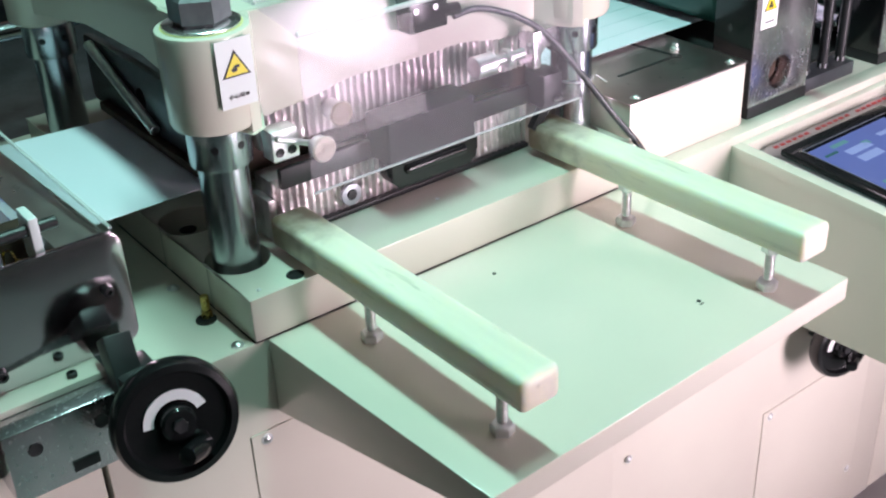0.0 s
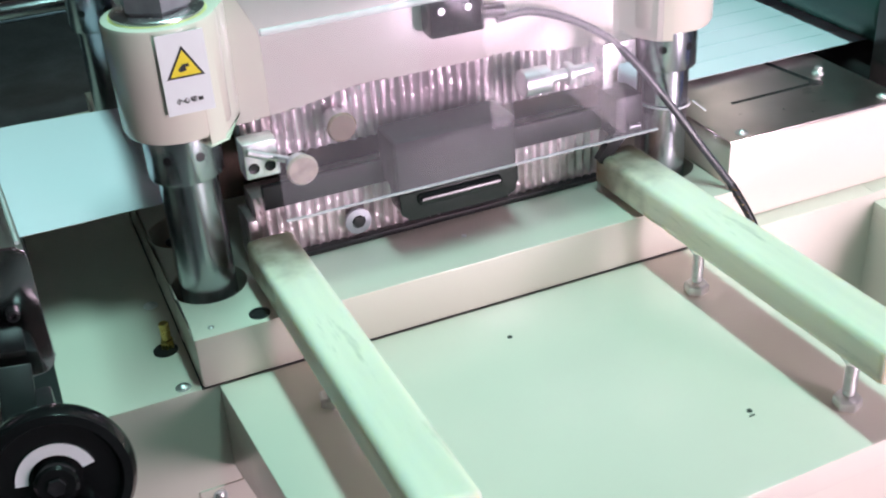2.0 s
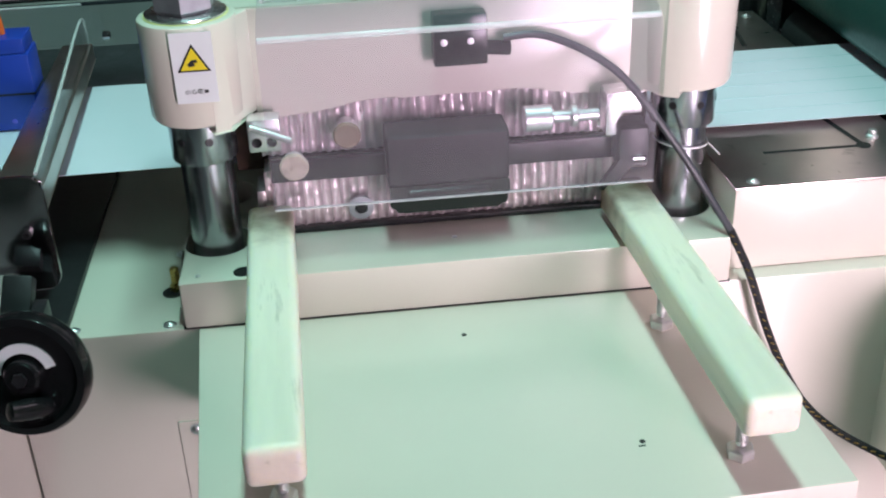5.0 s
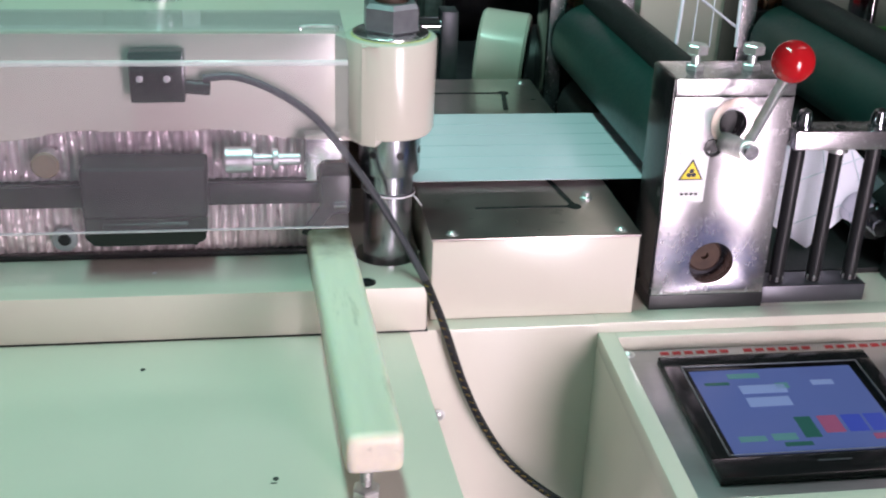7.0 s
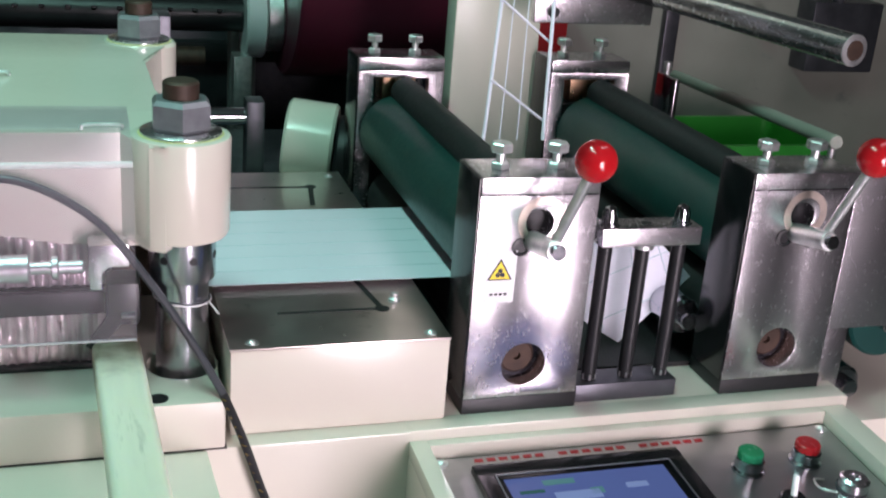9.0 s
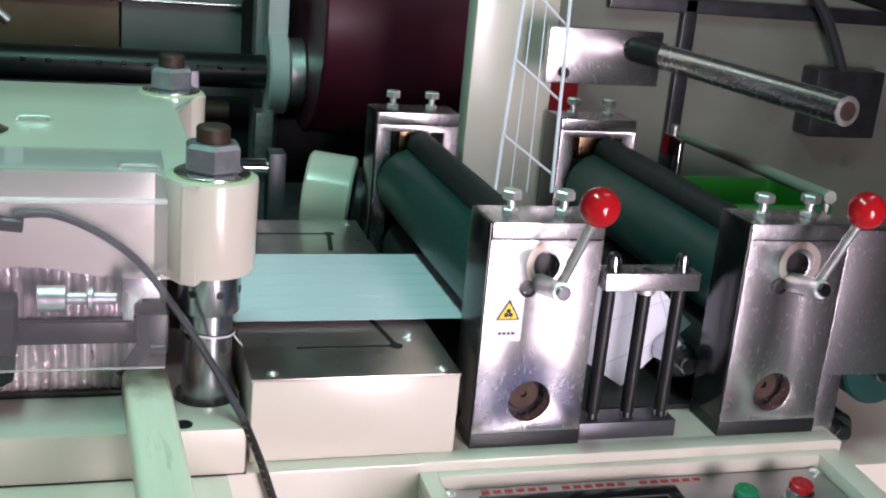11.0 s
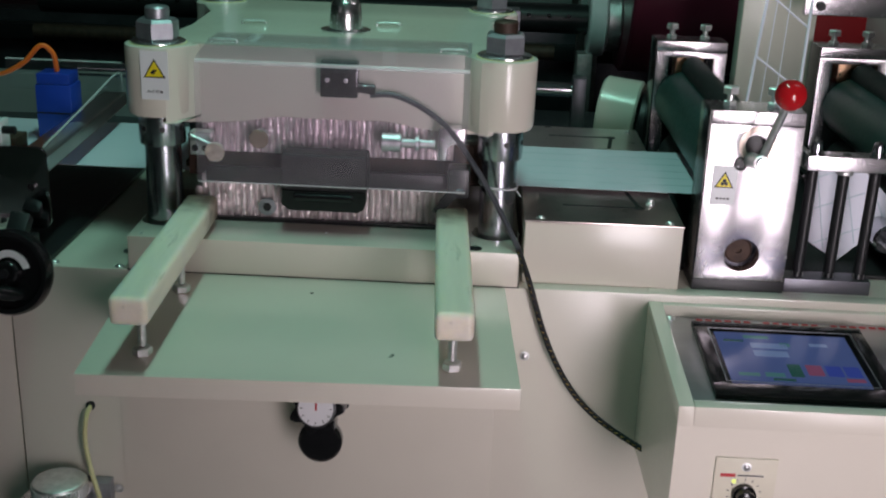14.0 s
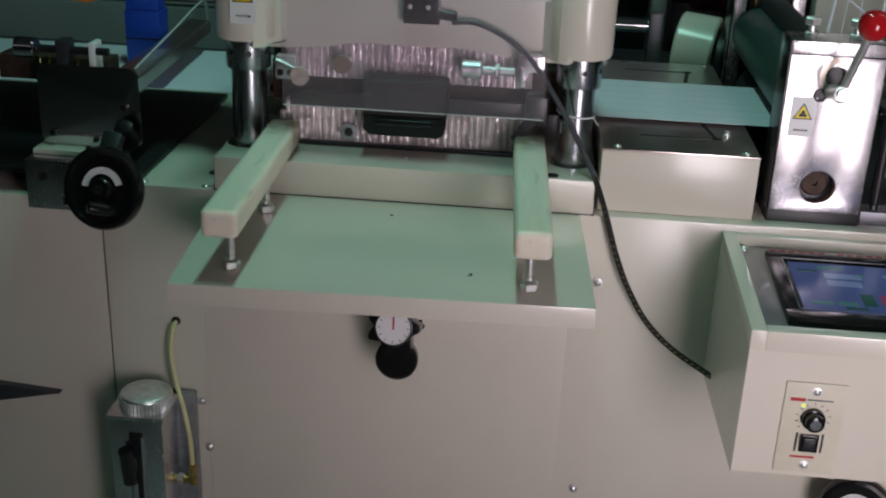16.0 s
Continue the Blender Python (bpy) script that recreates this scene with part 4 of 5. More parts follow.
    part("selector_base", lathe([(0.0125, 0), (0.0125, 0.005), (0.010, 0.007), (0, 0.0075)], on_top(0.969, -0.138, 0.014), UP), BLACKP, s)
    part("selector_lever", rod(on_top(0.969, -0.138, 0.020), on_top(0.972, -0.132, 0.038), 0.0030), WHITE, s)
    u = part("socket_plug", lathe([(0.0135, 0), (0.0135, 0.010), (0.0125, 0.011), (0.0125, 0.014), (0.0135, 0.015), (0.0135, 0.024), (0.011, 0.026), (0.006, 0.026), (0.005, 0.022), (0, 0.022)], on_top(1.036, -0.129, 0.002), UP), STEEL, c, "grey metal socket plug")
    part("plug_ring", lathe([(0.0145, 0), (0.0145, 0.003)], on_top(1.036, -0.129, 0.014), UP), GREYC, u)
    part("keeper_wire", tube([on_top(1.022, -0.129, 0.012), on_top(1.012, -0.118, 0.010), on_top(1.018, -0.10, 0.006), on_top(1.030, -0.098, 0.003)], 0.0013, 8), ZINC, u)
    # speed regulator on the front
    v = part("speed_regulator", box(0.700, 0.766, -0.2575, -0.2548, -0.192, -0.080, 0.0010), material("aged_cream_plastic", (0.66, 0.62, 0.50), 0.4), c, "cream speed regulator plate with knob and switch")
    for z in (-0.090, -0.182):
        screw((0.733, -0.2575, z), (0, -1, 0), 0.0036, parent=v)
    k = part("dial_knob", lathe([(0.0125, 0), (0.0125, 0.006), (0.0105, 0.007), (0.010, 0.014), (0.007, 0.016), (0, 0.016)], (0.7335, -0.2575, -0.1225), (0, -1, 0), 30), BLACKP, v)
    part("knob_face", lathe([(0.006, 0), (0.006, 0.0005)], (0.7335, -0.2735, -0.1225), (0, -1, 0), 24), CHROME, k)
    for a in range(11):
        t = radians(-40 + 26 * a)
        ca, sa = math.cos(t), math.sin(t)
        part("scale_mark", box(-0.0015, 0.0015, -0.0003, 0.0003, -0.0003, 0.0003, 0), INK, v, "", False).matrix_basis = pose(0.7335 + 0.0175 * ca, -0.2579, -0.1225 + 0.0175 * sa, 0, -math.degrees(t), 0)
    w = part("rocker_switch", box(0.7235, 0.7435, -0.2610, -0.2572, -0.164, -0.1425, 0.001), BLACKP, v)
    part("rocker", box(0.7265, 0.7405, -0.2635, -0.2605, -0.1615, -0.145, 0.002), BLACK, w)
    for x in (0.7185, 0.7465):
        part("switch_mark", box(x, x + 0.0024, -0.2579, -0.2574, -0.165, -0.1415, 0), INK, v, "", False)
    part("lamp_led", lathe([(0.0022, 0), (0.0022, 0.0006), (0, 0.0012)], (0.7215, -0.2575, -0.1075), (0, -1, 0), 12), LED, v)
    part("red_print", box(0.7065, 0.7225, -0.2579, -0.2574, -0.1025, -0.0985, 0), REDINK, v, "", False)
    part("grey_print", box(0.7245, 0.752, -0.2579, -0.2574, -0.1010, -0.0995, 0), GREYC, v, "", False)
    part("knob_label", box(0.716, 0.742, -0.2579, -0.2574, -0.173, -0.1705, 0), REDINK, v, "", False)


control_box()


# ---- handwheels, gauge, oil pump ----
def handwheel(at, axis, r, label, side):
    c = thing("handwheel", label, "handwheel", "black handwheels of the machine")
    m = Matrix.Translation(at) @ turn_to(axis)

    def add(name, bm, mat, parent, lab=""):
        bmesh.ops.transform(bm, matrix=m, verts=bm.verts)
        return part(name, bm, mat, parent, lab)
    rim = add("rim", lathe([(r * 0.80, -0.010), (r * 0.96, -0.010), (r, -0.005), (r, 0.004), (r * 0.95, 0.009), (r * 0.84, 0.010), (r * 0.78, 0.004), (r * 0.30, 0.002), (r * 0.28, 0.012), (r * 0.24, 0.014), (0, 0.014)], (0, 0, 0), seg=64), BLACKP, c)
    arc = []
    for k in range(19):
        t = radians(side + 10 + 8.9 * k)
        arc.append((r * 0.52 * math.cos(t), r * 0.52 * math.sin(t)))
    for k in range(19):
        t = radians(side + 10 + 8.9 * (18 - k))
        arc.append((r * 0.36 * math.cos(t), r * 0.36 * math.sin(t)))
    add("scale_ring", sheet(arc, [], 0.0034, 0.0050, "xy"), WHITE, rim, "white half ring")
    add("hub_screw", lathe([(r * 0.12, 0), (r * 0.12, 0.003), (r * 0.05, 0.003), (0, 0.002)], (0, 0, 0.014), seg=6), BLACK, rim)
    hx, hy = r * 0.62 * math.cos(radians(side - 60)), r * 0.62 * math.sin(radians(side - 60))
    k = add("grip", lathe([(0.006, 0), (0.008, 0.003), (0.009, 0.02), (0.0075, 0.035), (0, 0.037)], (hx, hy, 0.006), (-0.5, 0.2, 0.55), 24), BLACKP, rim, "folding grip")
    add("grip_tip", lathe([(0.004, 0), (0.004, 0.001)], (hx * 0.6, hy * 1.05, 0.016), seg=16), CHROME, k)
    add("axle", rod((0, 0, -0.06), (0, 0, -0.009), 0.010), BLACK, c)
    return c


handwheel((-0.116, -0.080, 0.021), (-0.12, -1, 0.22), 0.052, "black handwheel with white half ring on the feed unit", 0)
handwheel((0.868, -0.055, -0.370), (-0.25, -1, 0.1), 0.048, "black handwheel under the control box", 0)


def position_gauge():
    c = thing("adjusting_knob", "black lobed knob with a white round position dial", "knob")
    m = Matrix.Translation((0.249, -0.075, -0.142)) @ turn_to((0, -1, 0.25))

    def add(name, bm, mat, parent, lab=""):
        bmesh.ops.transform(bm, matrix=m, verts=bm.verts)
        return part(name, bm, mat, parent, lab)
    lobes = [((0.031 + 0.005 * math.cos(7 * radians(a))) * math.cos(radians(a)), (0.031 + 0.005 * math.cos(7 * radians(a))) * math.sin(radians(a))) for a in range(0, 360, 5)]
    k = add("knob", sheet(lobes, [], -0.022, 0.004, "xy", 0.002), BLACKP, c)
    d = add("dial", lathe([(0.0222, 0), (0.0222, 0.0016), (0, 0.0016)], (0, 0, 0.004), seg=40), WHITE, k, "white dial with red hand")
    add("dial_ring", lathe([(0.0222, 0), (0.0245, 0.0005), (0.0245, 0.003), (0.0222, 0.0035)], (0, 0, 0.004), seg=40, ring=True), BLACK, k)
    for a in range(12):
        ca, sa = math.cos(radians(30 * a)), math.sin(radians(30 * a))
        bm = box(0.0165, 0.0200, -0.0004, 0.0004, 0, 0.0004, 0)
        bmesh.ops.transform(bm, matrix=Matrix.Translation((0, 0, 0.0057)) @ Matrix.Rotation(radians(30 * a), 4, "Z"), verts=bm.verts)
        add("dial_mark", bm, INK, d)
    add("dial_hand", box(-0.0012, 0.0012, -0.002, 0.017, 0.0060, 0.0066, 0), REDINK, d, "red hand")
    low = part("lower_knob", lathe([(0.020, 0), (0.0275, 0.004), (0.0275, 0.014), (0.024, 0.018), (0, 0.019)], (0.254, -0.066, -0.188), (0, -1, 0.15), 40), BLACKP, c)
    part("spindle", rod((0.249, 0.0, -0.155), (0.249, -0.06, -0.148), 0.012), BLACK, c)
    part("lower_spindle", rod((0.254, 0.0, -0.192), (0.254, -0.066, -0.188), 0.010), BLACK, low)


def oil_pump():
    c = thing("oil_pump", "grey metal hand oil pump with ribbed cap on the cabinet front", "oil pump")
    part("tank", box(-0.134, -0.060, -0.085, -0.002, -0.56, -0.306, 0.003), STEEL, c)
    part("back_plate", box(-0.140, -0.036, -0.020, -0.0022, -0.55, -0.300, 0.002), GREY_STEEL, c)
    part("lid", box(-0.137, -0.057, -0.088, -0.003, -0.306, -0.300, 0.002), STEEL, c)
    ribs = [((0.0350 + 0.0010 * math.cos(44 * a)) * math.cos(a) - 0.092, (0.0350 + 0.0010 * math.cos(44 * a)) * math.sin(a) - 0.050) for a in [2 * math.pi * k / 176 for k in range(176)]]
    cap = part("filler_cap", sheet(ribs, [], -0.300, -0.283, "xy"), ZINC, c, "ribbed grey filler cap")
    part("cap_top", lathe([(0.0345, 0), (0.033, 0.003), (0.030, 0.0045), (0, 0.005)], (-0.092, -0.050, -0.283), seg=48), ZINC, cap)
    lev = part("pump_lever", rod((-0.106, -0.092, -0.40), (-0.108, -0.098, -0.345), 0.0105, 24), BLACKP, c, "black lever grip")
    part("lever_arm", rod((-0.100, -0.090, -0.56), (-0.101, -0.092, -0.36), 0.005), CHROME, lev)
    part("slot", box(-0.107, -0.088, -0.0862, -0.084, -0.55, -0.325, 0.001), BLACK, c)
    part("slot_rim", rod((-0.089, -0.087, -0.55), (-0.089, -0.087, -0.33), 0.0028), CHROME, c)
    f = part("outlet", rod((-0.060, -0.045, -0.420), (-0.036, -0.045, -0.420), 0.006), BRASS, c, "brass outlet elbow")
    part("outlet_nut", hexa((-0.056, -0.045, -0.420), (1, 0, 0), 0.014, 0.008), ZINC, f)
    part("elbow", rod((-0.034, -0.045, -0.428), (-0.034, -0.045, -0.395), 0.0055), BRASS, f)
    for x, z in ((-0.022, -0.392), (-0.030, -0.318), (-0.142, -0.42)):
        screw((x, -0.002, z), (0, -1, 0), 0.0042, parent=c)
    h = thing("oil_hose", "thin yellowed oil hose from cabinet to pump", "hose")
    part("hose", tube([(-0.061, 0.004, -0.195), (-0.062, -0.016, -0.203), (-0.064, -0.022, -0.235), (-0.056, -0.030, -0.275), (-0.044, -0.038, -0.315), (-0.036, -0.044, -0.355), (-0.034, -0.045, -0.400)], 0.0032), HOSE, h)
    part("grommet", lathe([(0.0062, 0), (0.0062, 0.002), (0.0035, 0.003)], (-0.061, 0.0, -0.195), (0, -1, 0), 20), BLACK, h)


position_gauge(), oil_pump()


# ---- feeding unit on the other side of the press ----
def feed_unit():
    c = thing("edge_guide_unit", "feeding guide unit with polished steel side plate", "machine part")
    pl = part("side_plate", sheet(rounded(-0.232, -0.098, 0.044, 0.150, 0.014), [circle(-0.118, 0.098, 0.0035, 16)], 0.013, 0.018, "xz", 0.0008), STAINLESS, c, "polished stainless side plate")
    socket_screw((-0.118, 0.013, 0.100), (0, -1, 0), 0.0048, pl)
    socket_screw((-0.215, 0.013, 0.060), (0, -1, 0), 0.0048, pl)
    part("mount_block", box(-0.238, -0.138, -0.034, 0.010, -0.030, 0.036, 0.002), STEEL, c, "machined steel mounting block")
    part("mount_top", box(-0.236, -0.140, -0.010, 0.10, 0.0365, 0.043, 0.001), PAINT, c)
    for x, z in ((-0.215, 0.015), (-0.160, 0.015)):
        part("bore", lathe([(0.006, 0), (0.006, 0.0006), (0.0045, 0.0002), (0, 0.0002)], (x, -0.0345, z), (0, -1, 0), 20), BLACK, c)
    part("slot", box(-0.19, -0.168, -0.0350, -0.0338, -0.022, -0.012, 0), BLACK, c)
    socket_screw((-0.165, 0.0, 0.043), (0, 0, 1), 0.0042, c)
    arm = part("arm", box(-0.012, 0.012, -0.010, 0.010, -0.075, 0.010, 0.002), BLACK, c)
    arm.matrix_basis = pose(-0.128, -0.010, 0.060, -38, 8, 0)
    part("arm_joint", box(-0.140, -0.106, -0.045, -0.008, 0.018, 0.048, 0.003), BLACK, c)
    part("guide_bar", sheet([(-0.142, 0.020), (-0.099, 0.020), (-0.117, 0.405), (-0.150, 0.405)], [], 0.118, 0.136, "xy", 0.001), LID, c, "ground steel guide bar")
    part("clear_cover", sheet([(0.02, 0.136), (0.40, 0.136), (0.40, 0.150), (0.375, 0.172), (0.02, 0.150)], [], -0.104, -0.101, "yz"), ACRYLIC2, c, "clear acrylic side cover").matrix_basis = pose(-0.101, 0.02, 0, 0, 0, 2.7) @ pose(0.101, -0.02, 0)
    # highlight on the cover's cut edges is put into their colour
    edge = tube([(-0.1025, 0.02, 0.150), (-0.1025, 0.20, 0.161), (-0.1025, 0.372, 0.172), (-0.1025, 0.399, 0.152), (-0.1025, 0.40, 0.137)], 0.0016, 8)
    part("cover_edge", edge, EDGE_HIGHLIGHT, c, "cut edge of the acrylic, highlight painted in").matrix_basis = pose(-0.101, 0.02, 0, 0, 0, 2.7) @ pose(0.101, -0.02, 0)
    part("cover_back", sheet([(-0.300, 0.137), (-0.102, 0.137), (-0.102, 0.172), (-0.120, 0.182), (-0.300, 0.182)], [], 0.398, 0.401, "xz"), ACRYLIC2, c, "clear acrylic cross plate")
    part("cross_edge", rod((-0.300, 0.3995, 0.1825), (-0.120, 0.3995, 0.1825), 0.0014, 8), EDGE_HIGHLIGHT, c)
    part("cover_screw", rod((-0.100, 0.385, 0.150), (-0.092, 0.385, 0.150), 0.005, 16), CHROME, c)
    part("spring_block", box(-0.300, -0.150, 0.052, 0.090, 0.118, 0.150, 0.002), RUST, c, "brown block beside the spring")
    part("white_clip", box(-0.164, -0.156, 0.022, 0.050, 0.136, 0.178, 0.002), WHITE, c, "white plastic clip")
    # flat black box in place of a recess, its dark put in by colour
    part("black_skirt", box(-0.60, -0.102, 0.012, 0.44, 0.0006, 0.008, 0.002), BLACK, c, "black sheet for the dark recess under the web")
    coil = [(-0.235 + 0.0032 * k, 0.030 + 0.007 * math.cos(k * 1.6), 0.148 + 0.007 * math.sin(k * 1.6)) for k in range(20)]
    part("spring", tube(coil, 0.0010, 6), BRASS, c)
    k = part("knurled_knob", rod((-0.262, 0.030, 0.166), (-0.236, 0.030, 0.166), 0.0135, 32), CHROME, c, "knurled chrome knob")
    part("knob_shaft", rod((-0.236, 0.030, 0.166), (-0.14, 0.030, 0.166), 0.005), BLACK, k)
    part("knob_bearing", box(-0.206, -0.190, 0.018, 0.044, 0.148, 0.180, 0.002), DARKMETAL, k)
    s = thing("edge_sensor", "blue plastic edge sensor box over the paper web", "sensor")
    part("sensor_body", box(-0.206, -0.154, 0.268, 0.312, 0.0925, 0.172, 0.002), BLUE, s)
    part("sensor_cap", box(-0.204, -0.156, 0.270, 0.310, 0.1725, 0.188, 0.002), BLUE, s)
    part("sensor_line", box(-0.2064, -0.1536, 0.2676, 0.3124, 0.130, 0.132, 0), INK, s)
    part("sensor_light", lathe([(0.003, 0), (0, 0.001)], (-0.18, 0.268, 0.102), (0, -1, 0), 12), SCR_BLUE, s)
    o = thing("orange_cable", "orange cable from the blue sensor", "cable")
    part("cable", tube([(-0.18, 0.29, 0.188), (-0.182, 0.285, 0.215), (-0.198, 0.28, 0.226), (-0.225, 0.28, 0.200), (-0.27, 0.29, 0.180), (-0.33, 0.31, 0.190), (-0.42, 0.34, 0.225)], 0.0036), ORANGE, o)


feed_unit()


# ---- rear of the machine and what stands behind it ----
def rear_things():
    c = thing("rear_post", "cream steel post behind the rollers", "post")
    part("post", box(0.862, 0.985, 0.60, 0.64, 0.0, 0.95, 0.003), PAINT, c)
    a = thing("rewind_arm", "steel arm plate with a long chrome roller", "roller arm")
    part("arm_plate", box(0.935, 1.10, 0.50, 0.514, 0.285, 0.36, 0.002), STEEL, a)
    part("black_joint", rod((1.06, 0.50, 0.335), (1.075, 0.44, 0.335), 0.017), BLACK, a)
    part("roller_tube", rod((1.075, 0.45, 0.335), (1.131, 0.117, 0.331), 0.0165, 36), SATIN, a)
    part("roller_end", lathe([(0.0166, 0), (0.0166, 0.001), (0.011, 0.0016), (0.009, 0.0005), (0, 0.0005)], (1.131, 0.117, 0.331), (0.16, -1, 0), 32), ZINC, a)
    part("roller_bore", lathe([(0.0105, 0), (0.0105, 0.0018), (0.006, 0.0022), (0, 0.0012)], (1.131, 0.1165, 0.331), (0.16, -1, 0), 24), RUST, a)
    part("arm_bolt", rod((0.958, 0.50, 0.300), (0.958, 0.49, 0.300), 0.007), BLACK, a)
    s = thing("clear_bar_guard", "clear acrylic guard with grey rail over the second roller", "guard")
    part("rail", rod((1.237, 0.664, 0.184), (1.123, 0.104, 0.238), 0.0075, 20), PALE_GREY, s, "pale grey rail")
    part("post", rod((1.123, 0.110, 0.060), (1.123, 0.110, 0.232), 0.004, 12), ZINC, s)
    part("rail_end", box(1.205, 1.212, 0.60, 0.66, 0.06, 0.190, 0.002), STAINLESS, s)
    w = thing("waste_matrix", "ladder-like waste strips pulled up from the cut paper", "paper strip")
    for k, (x0, x1) in enumerate(((0.83, 0.875), (0.85, 0.885), (0.872, 0.900), (0.905, 0.93))):
        part("strip", rod((x0, 0.36, 0.17), (x1, 0.44, 0.50), 0.0024 if k in (0, 3) else 0.0008, 6, 0), PAPER, w)
    for z, u in ((0.22, 0.15), (0.31, 0.42), (0.40, 0.70)):
        part("rung", rod((0.83 + 0.045 * u, 0.36 + 0.08 * u, z + 0.02), (0.905 + 0.025 * u, 0.36 + 0.08 * u, z - 0.03), 0.0016, 6, 0), PAPER, w)
    m = thing("drive_drum", "cream drum with black pulley behind the web", "drum")
    part("drum", rod((0.65, 0.665, 0.085), (0.715, 0.645, 0.08), 0.060, 44, 0.004), PAINT, m)
    part("pulley", rod((0.715, 0.645, 0.068), (0.745, 0.637, 0.066), 0.058, 44, 0.004), BLACK, m)
    r = thing("cross_shaft", "chrome cross shaft with brackets behind the press", "shaft")
    part("shaft", rod((-0.3, 0.72, 0.105), (0.625, 0.72, 0.105), 0.013, 28), CHROME, r)
    part("bracket", box(0.60, 0.625, 0.70, 0.74, -0.01, 0.13, 0.002), DARKMETAL, r)
    part("arm", box(0.47, 0.50, 0.74, 0.79, -0.05, 0.24, 0.002), DARKMETAL, r)
    t = thing("rear_table", "dark steel deck behind the press", "machine part")
    part("deck", box(-1.2, 1.6, 0.63, 1.15, -0.2, -0.03, 0.004), DARKMETAL, t)
    part("legs", box(-1.1, 1.5, 0.68, 1.1, FLOOR, -0.2, 0.0), BLACK, t)
    # far winder with a maroon film roll
    y = 1.35
    f = thing("film_roll", "maroon film roll on a black shaft with white flange", "film roll")
    part("roll", rod((0.750, y, 0.265), (1.05, y, 0.265), 0.235, 64, 0.004), MAROON, f)
    part("flange", rod((0.676, y, 0.142), (0.716, y, 0.142), 0.082, 48, 0.004), WHITE, f)
    part("flange_arm", box(0.676, 0.716, y - 0.02, y + 0.02, 0.21, 0.75, 0.004), WHITE, f)
    part("flange_foot", box(0.655, 0.690, y - 0.05, y, -0.10, 0.07, 0.003), ZINC, f)
    part("flange_ring", rod((0.716, y, 0.142), (0.750, y, 0.142), 0.070, 48, 0.004), ZINC, f)
    sh = part("shaft", rod((-0.6, y, 0.142), (0.676, y, 0.142), 0.034, 40), BLACK, f)
    for k in range(26):
        part("shaft_stud", rod((-0.5 + 0.045 * k, y - 0.034, 0.152), (-0.49 + 0.045 * k, y - 0.036, 0.152), 0.004, 8), CHROME, sh)
    part("lower_shaft", rod((-0.6, y - 0.06, 0.072), (0.60, y - 0.06, 0.072), 0.018, 28), RUST, f)
    part("stand", box(0.66, 0.71, y + 0.04, y + 0.10, FLOOR, 0.36, 0.004), GREYWALL, f)
    part("stand", box(1.10, 1.15, y - 0.05, y + 0.05, FLOOR, 0.36, 0.004), GREYWALL, f)
    bk = thing("winder_frame", "dark steel frame of the film winder", "machine")
    part("frame", box(-1.0, 1.2, 1.62, 1.70, FLOOR, 0.07, 0.004), DARKMETAL, bk)
    part("beam", box(-1.0, 1.2, 1.58, 1.62, 0.0, 0.04, 0.003), BLACK, bk)
    part("brown_panel", box(-0.35, 0.40, 1.640, 1.655, 0.12, 0.60, 0.003), material("brown_hardboard", (0.22, 0.14, 0.09), 0.5, vary=0.2, scale=7), bk, "brown board")
    part("grey_panel", box(0.405, 0.66, 1.640, 1.655, 0.12, 0.60, 0.003), GREYWALL, bk, "grey sheet panel")
    part("bright_rail", rod((-0.35, 1.625, 0.238), (0.655, 1.625, 0.238), 0.006, 16), SATIN, bk)
    part("dark_rail", box(-0.35, 0.66, 1.61, 1.64, 0.095, 0.120, 0.002), RUST, bk)
    p = thing("white_upright", "white square upright tube behind the press", "post")
    part("upright", box(0.145, 0.185, 1.86, 1.90, FLOOR, 1.2, 0.003), WHITE, p)
    q = thing("bright_rod", "bright slanting steel rod behind the press head", "rod")
    part("rod", rod((-0.14, 1.35, 0.52), (0.20, 1.35, 0.215), 0.010), ZINC, q)
    b = thing("control_cabinet", "dark cabinet front with a framed pale panel", "cabinet")
    part("cabinet", box(-1.1, -0.05, 1.95, 2.3, FLOOR, 0.9, 0.005), material("dark_maroon_cabinet", (0.05, 0.016, 0.022), 0.5), b)
    part("panel", box(-0.42, -0.10, 1.93, 1.951, 0.02, 0.22, 0.003), GREYWALL, b)
    part("panel_frame", sheet(rounded(-0.44, -0.08, 0.00, 0.24, 0.004, 1), [rounded(-0.42, -0.10, 0.02, 0.22, 0.004, 1)], 1.92, 1.935, "xz"), WHITE, b)
    for k in range(6):
        part("panel_mark", box(-0.40 + 0.045 * k, -0.375 + 0.045 * k, 1.925, 1.931, 0.05, 0.075, 0), WHITE, b)
    g = thing("grey_partition", "slate grey partition panel", "partition")
    part("panel", box(-1.6, -0.10, 0.92, 0.96, FLOOR, 0.05, 0.004), GREYWALL, g)
    e = thing("rear_machine", "grey-green enclosure of the next machine", "machine")
    part("enclosure", box(1.12, 2.9, 1.15, 1.9, FLOOR, 0.75, 0.01), PALE_GREY, e, "", True)
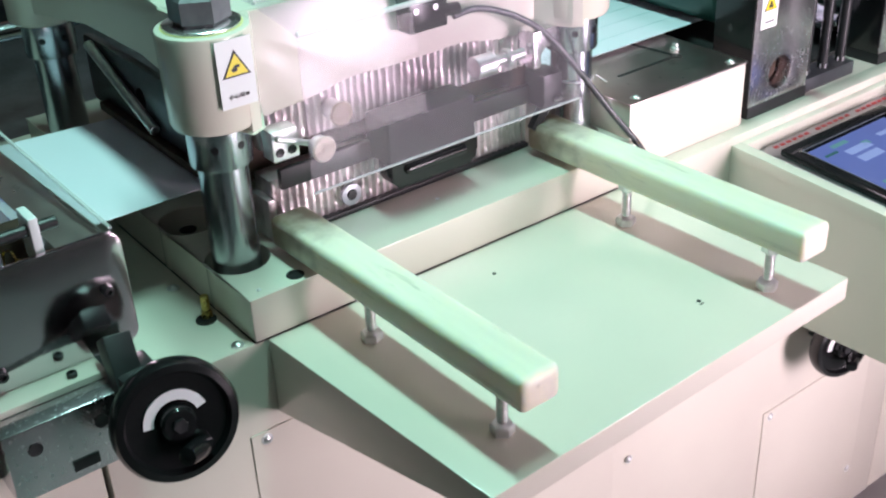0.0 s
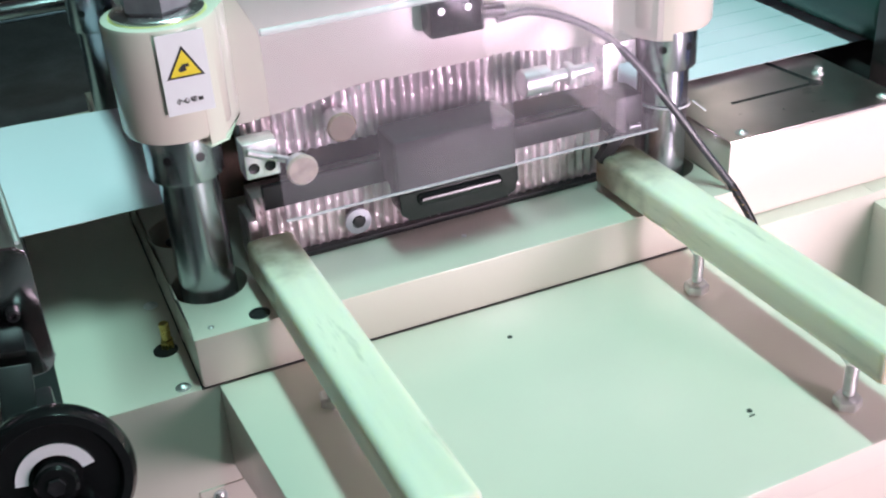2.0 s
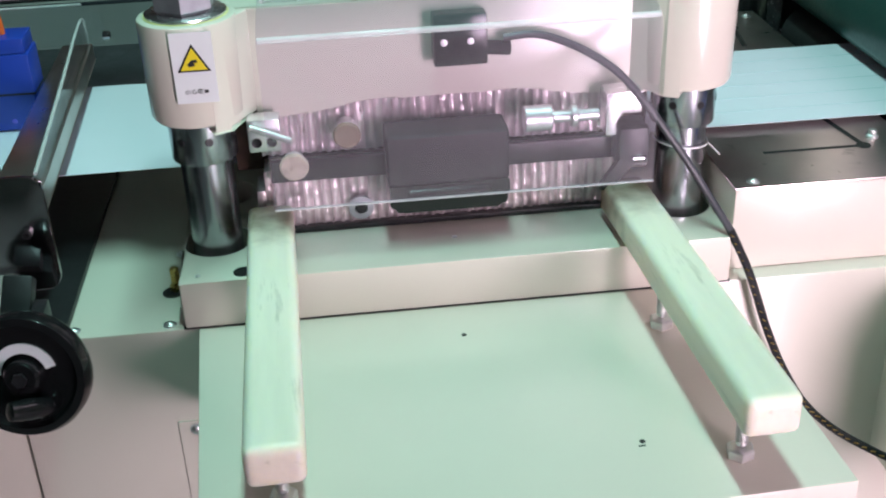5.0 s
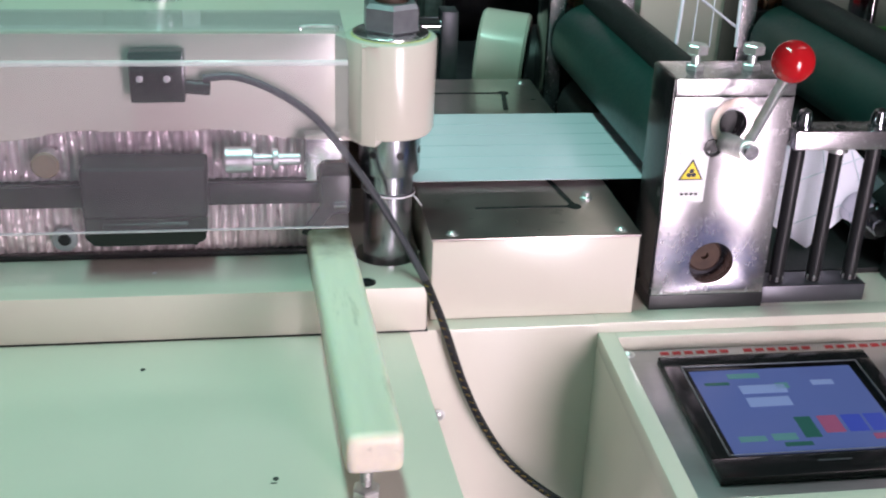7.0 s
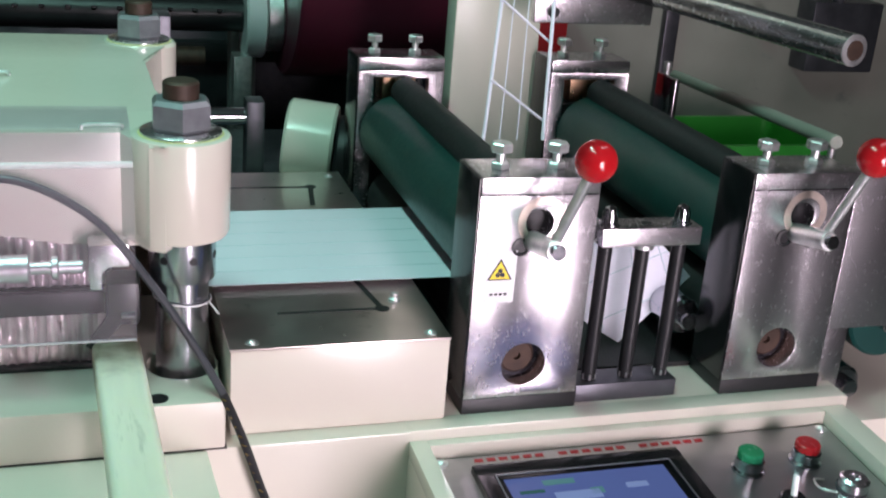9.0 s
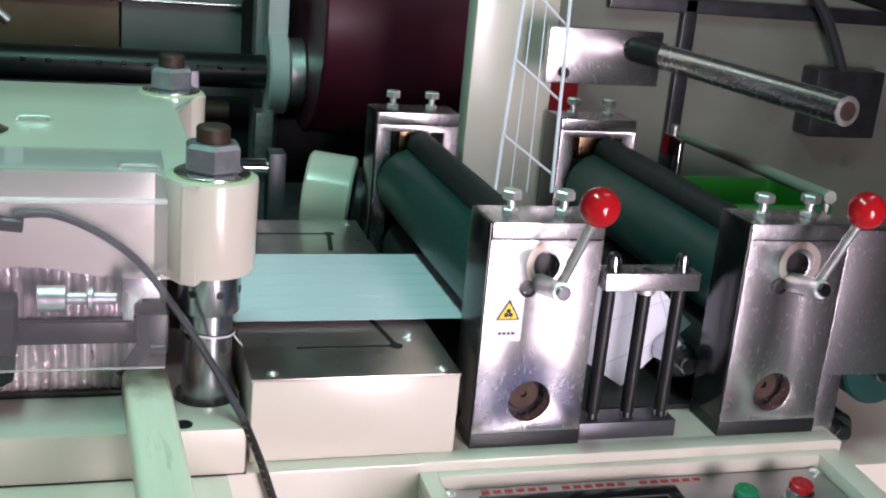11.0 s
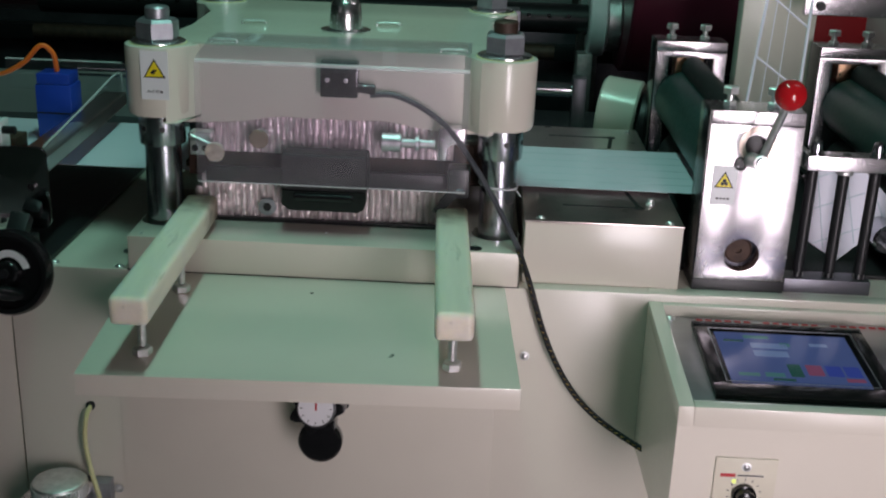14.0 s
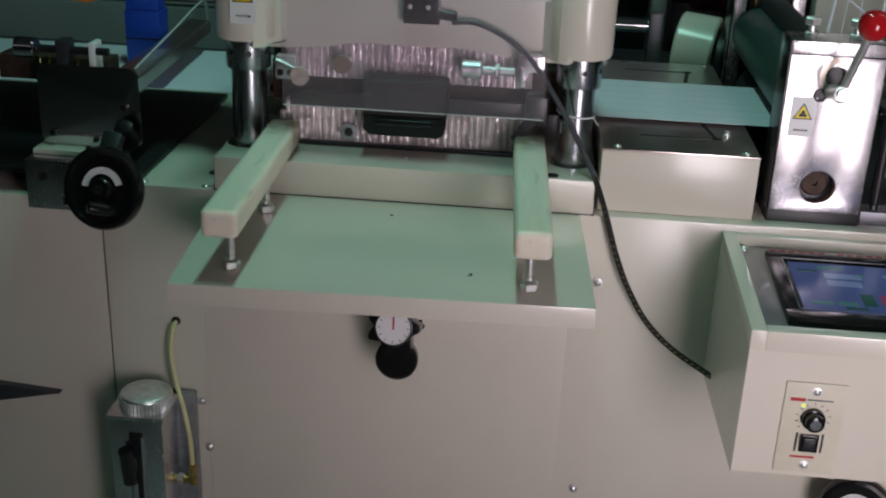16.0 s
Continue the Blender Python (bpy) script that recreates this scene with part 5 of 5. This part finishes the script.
    part("corner_profile", box(1.155, 1.195, 1.135, 1.15, FLOOR, 0.75, 0.004), ZINC, e)
    part("terminal_box", box(1.76, 1.92, 1.09, 1.15, 0.10, 0.24, 0.006), DARKMETAL, e)
    part("conduit", tube([(1.50, 1.12, 0.50), (1.62, 1.09, 0.46), (1.74, 1.09, 0.36), (1.82, 1.10, 0.24)], 0.011), GREYC, e)
    part("label_plate", box(1.54, 1.60, 1.144, 1.15, 0.42, 0.45, 0.001), WHITE, e)
    for z in (0.05, 0.62):
        part("hinge", rod((1.475, 1.125, z), (1.475, 1.125, z + 0.06), 0.008, 14), ZINC, e)
    part("door_rail", box(1.3, 2.7, 1.13, 1.15, 0.33, 0.36, 0.004), DARKMETAL, e)
    part("door_edge", box(1.46, 1.49, 1.13, 1.15, -0.4, 0.75, 0.004), DARKMETAL, e)
    part("knob", rod((1.66, 1.10, 0.2), (1.66, 1.15, 0.2), 0.02), BLACK, e)
    part("pipe", tube([(1.7, 1.08, 0.42), (2.0, 1.06, 0.36), (2.4, 1.06, 0.34), (2.8, 1.06, 0.33)], 0.018), BLACK, e)
    x = thing("green_crate", "bright green plastic crate on the rear deck", "crate")
    part("crate", sheet(rounded(1.30, 1.59, 0.72, 0.92, 0.02), [rounded(1.31, 1.58, 0.73, 0.91, 0.018)], -0.03, 0.055, "xy"), BRIGHTGREEN, x)
    part("crate_base", box(1.305, 1.585, 0.725, 0.915, -0.028, -0.02, 0), BRIGHTGREEN, x)
    z = thing("red_carton", "red carton behind the cream post", "carton")
    part("carton", box(1.03, 1.20, 1.00, 1.10, 0.10, 0.28, 0.003), material("red_card", (0.40, 0.01, 0.015), 0.5), z)
    part("carton_tray", box(1.0, 1.25, 0.98, 1.12, -0.03, 0.10, 0.003), DARKMETAL, z)


rear_things()


# ---- what moves ----
def motions():
    rows = []
    for k in range(81):
        t = 0.2 * k
        rows.append((t, pose(0, 0.006, 0.009 * math.cos(2 * math.pi * (t - 0.14) / 2.0))))
    walk(HEAD, rows)


motions()
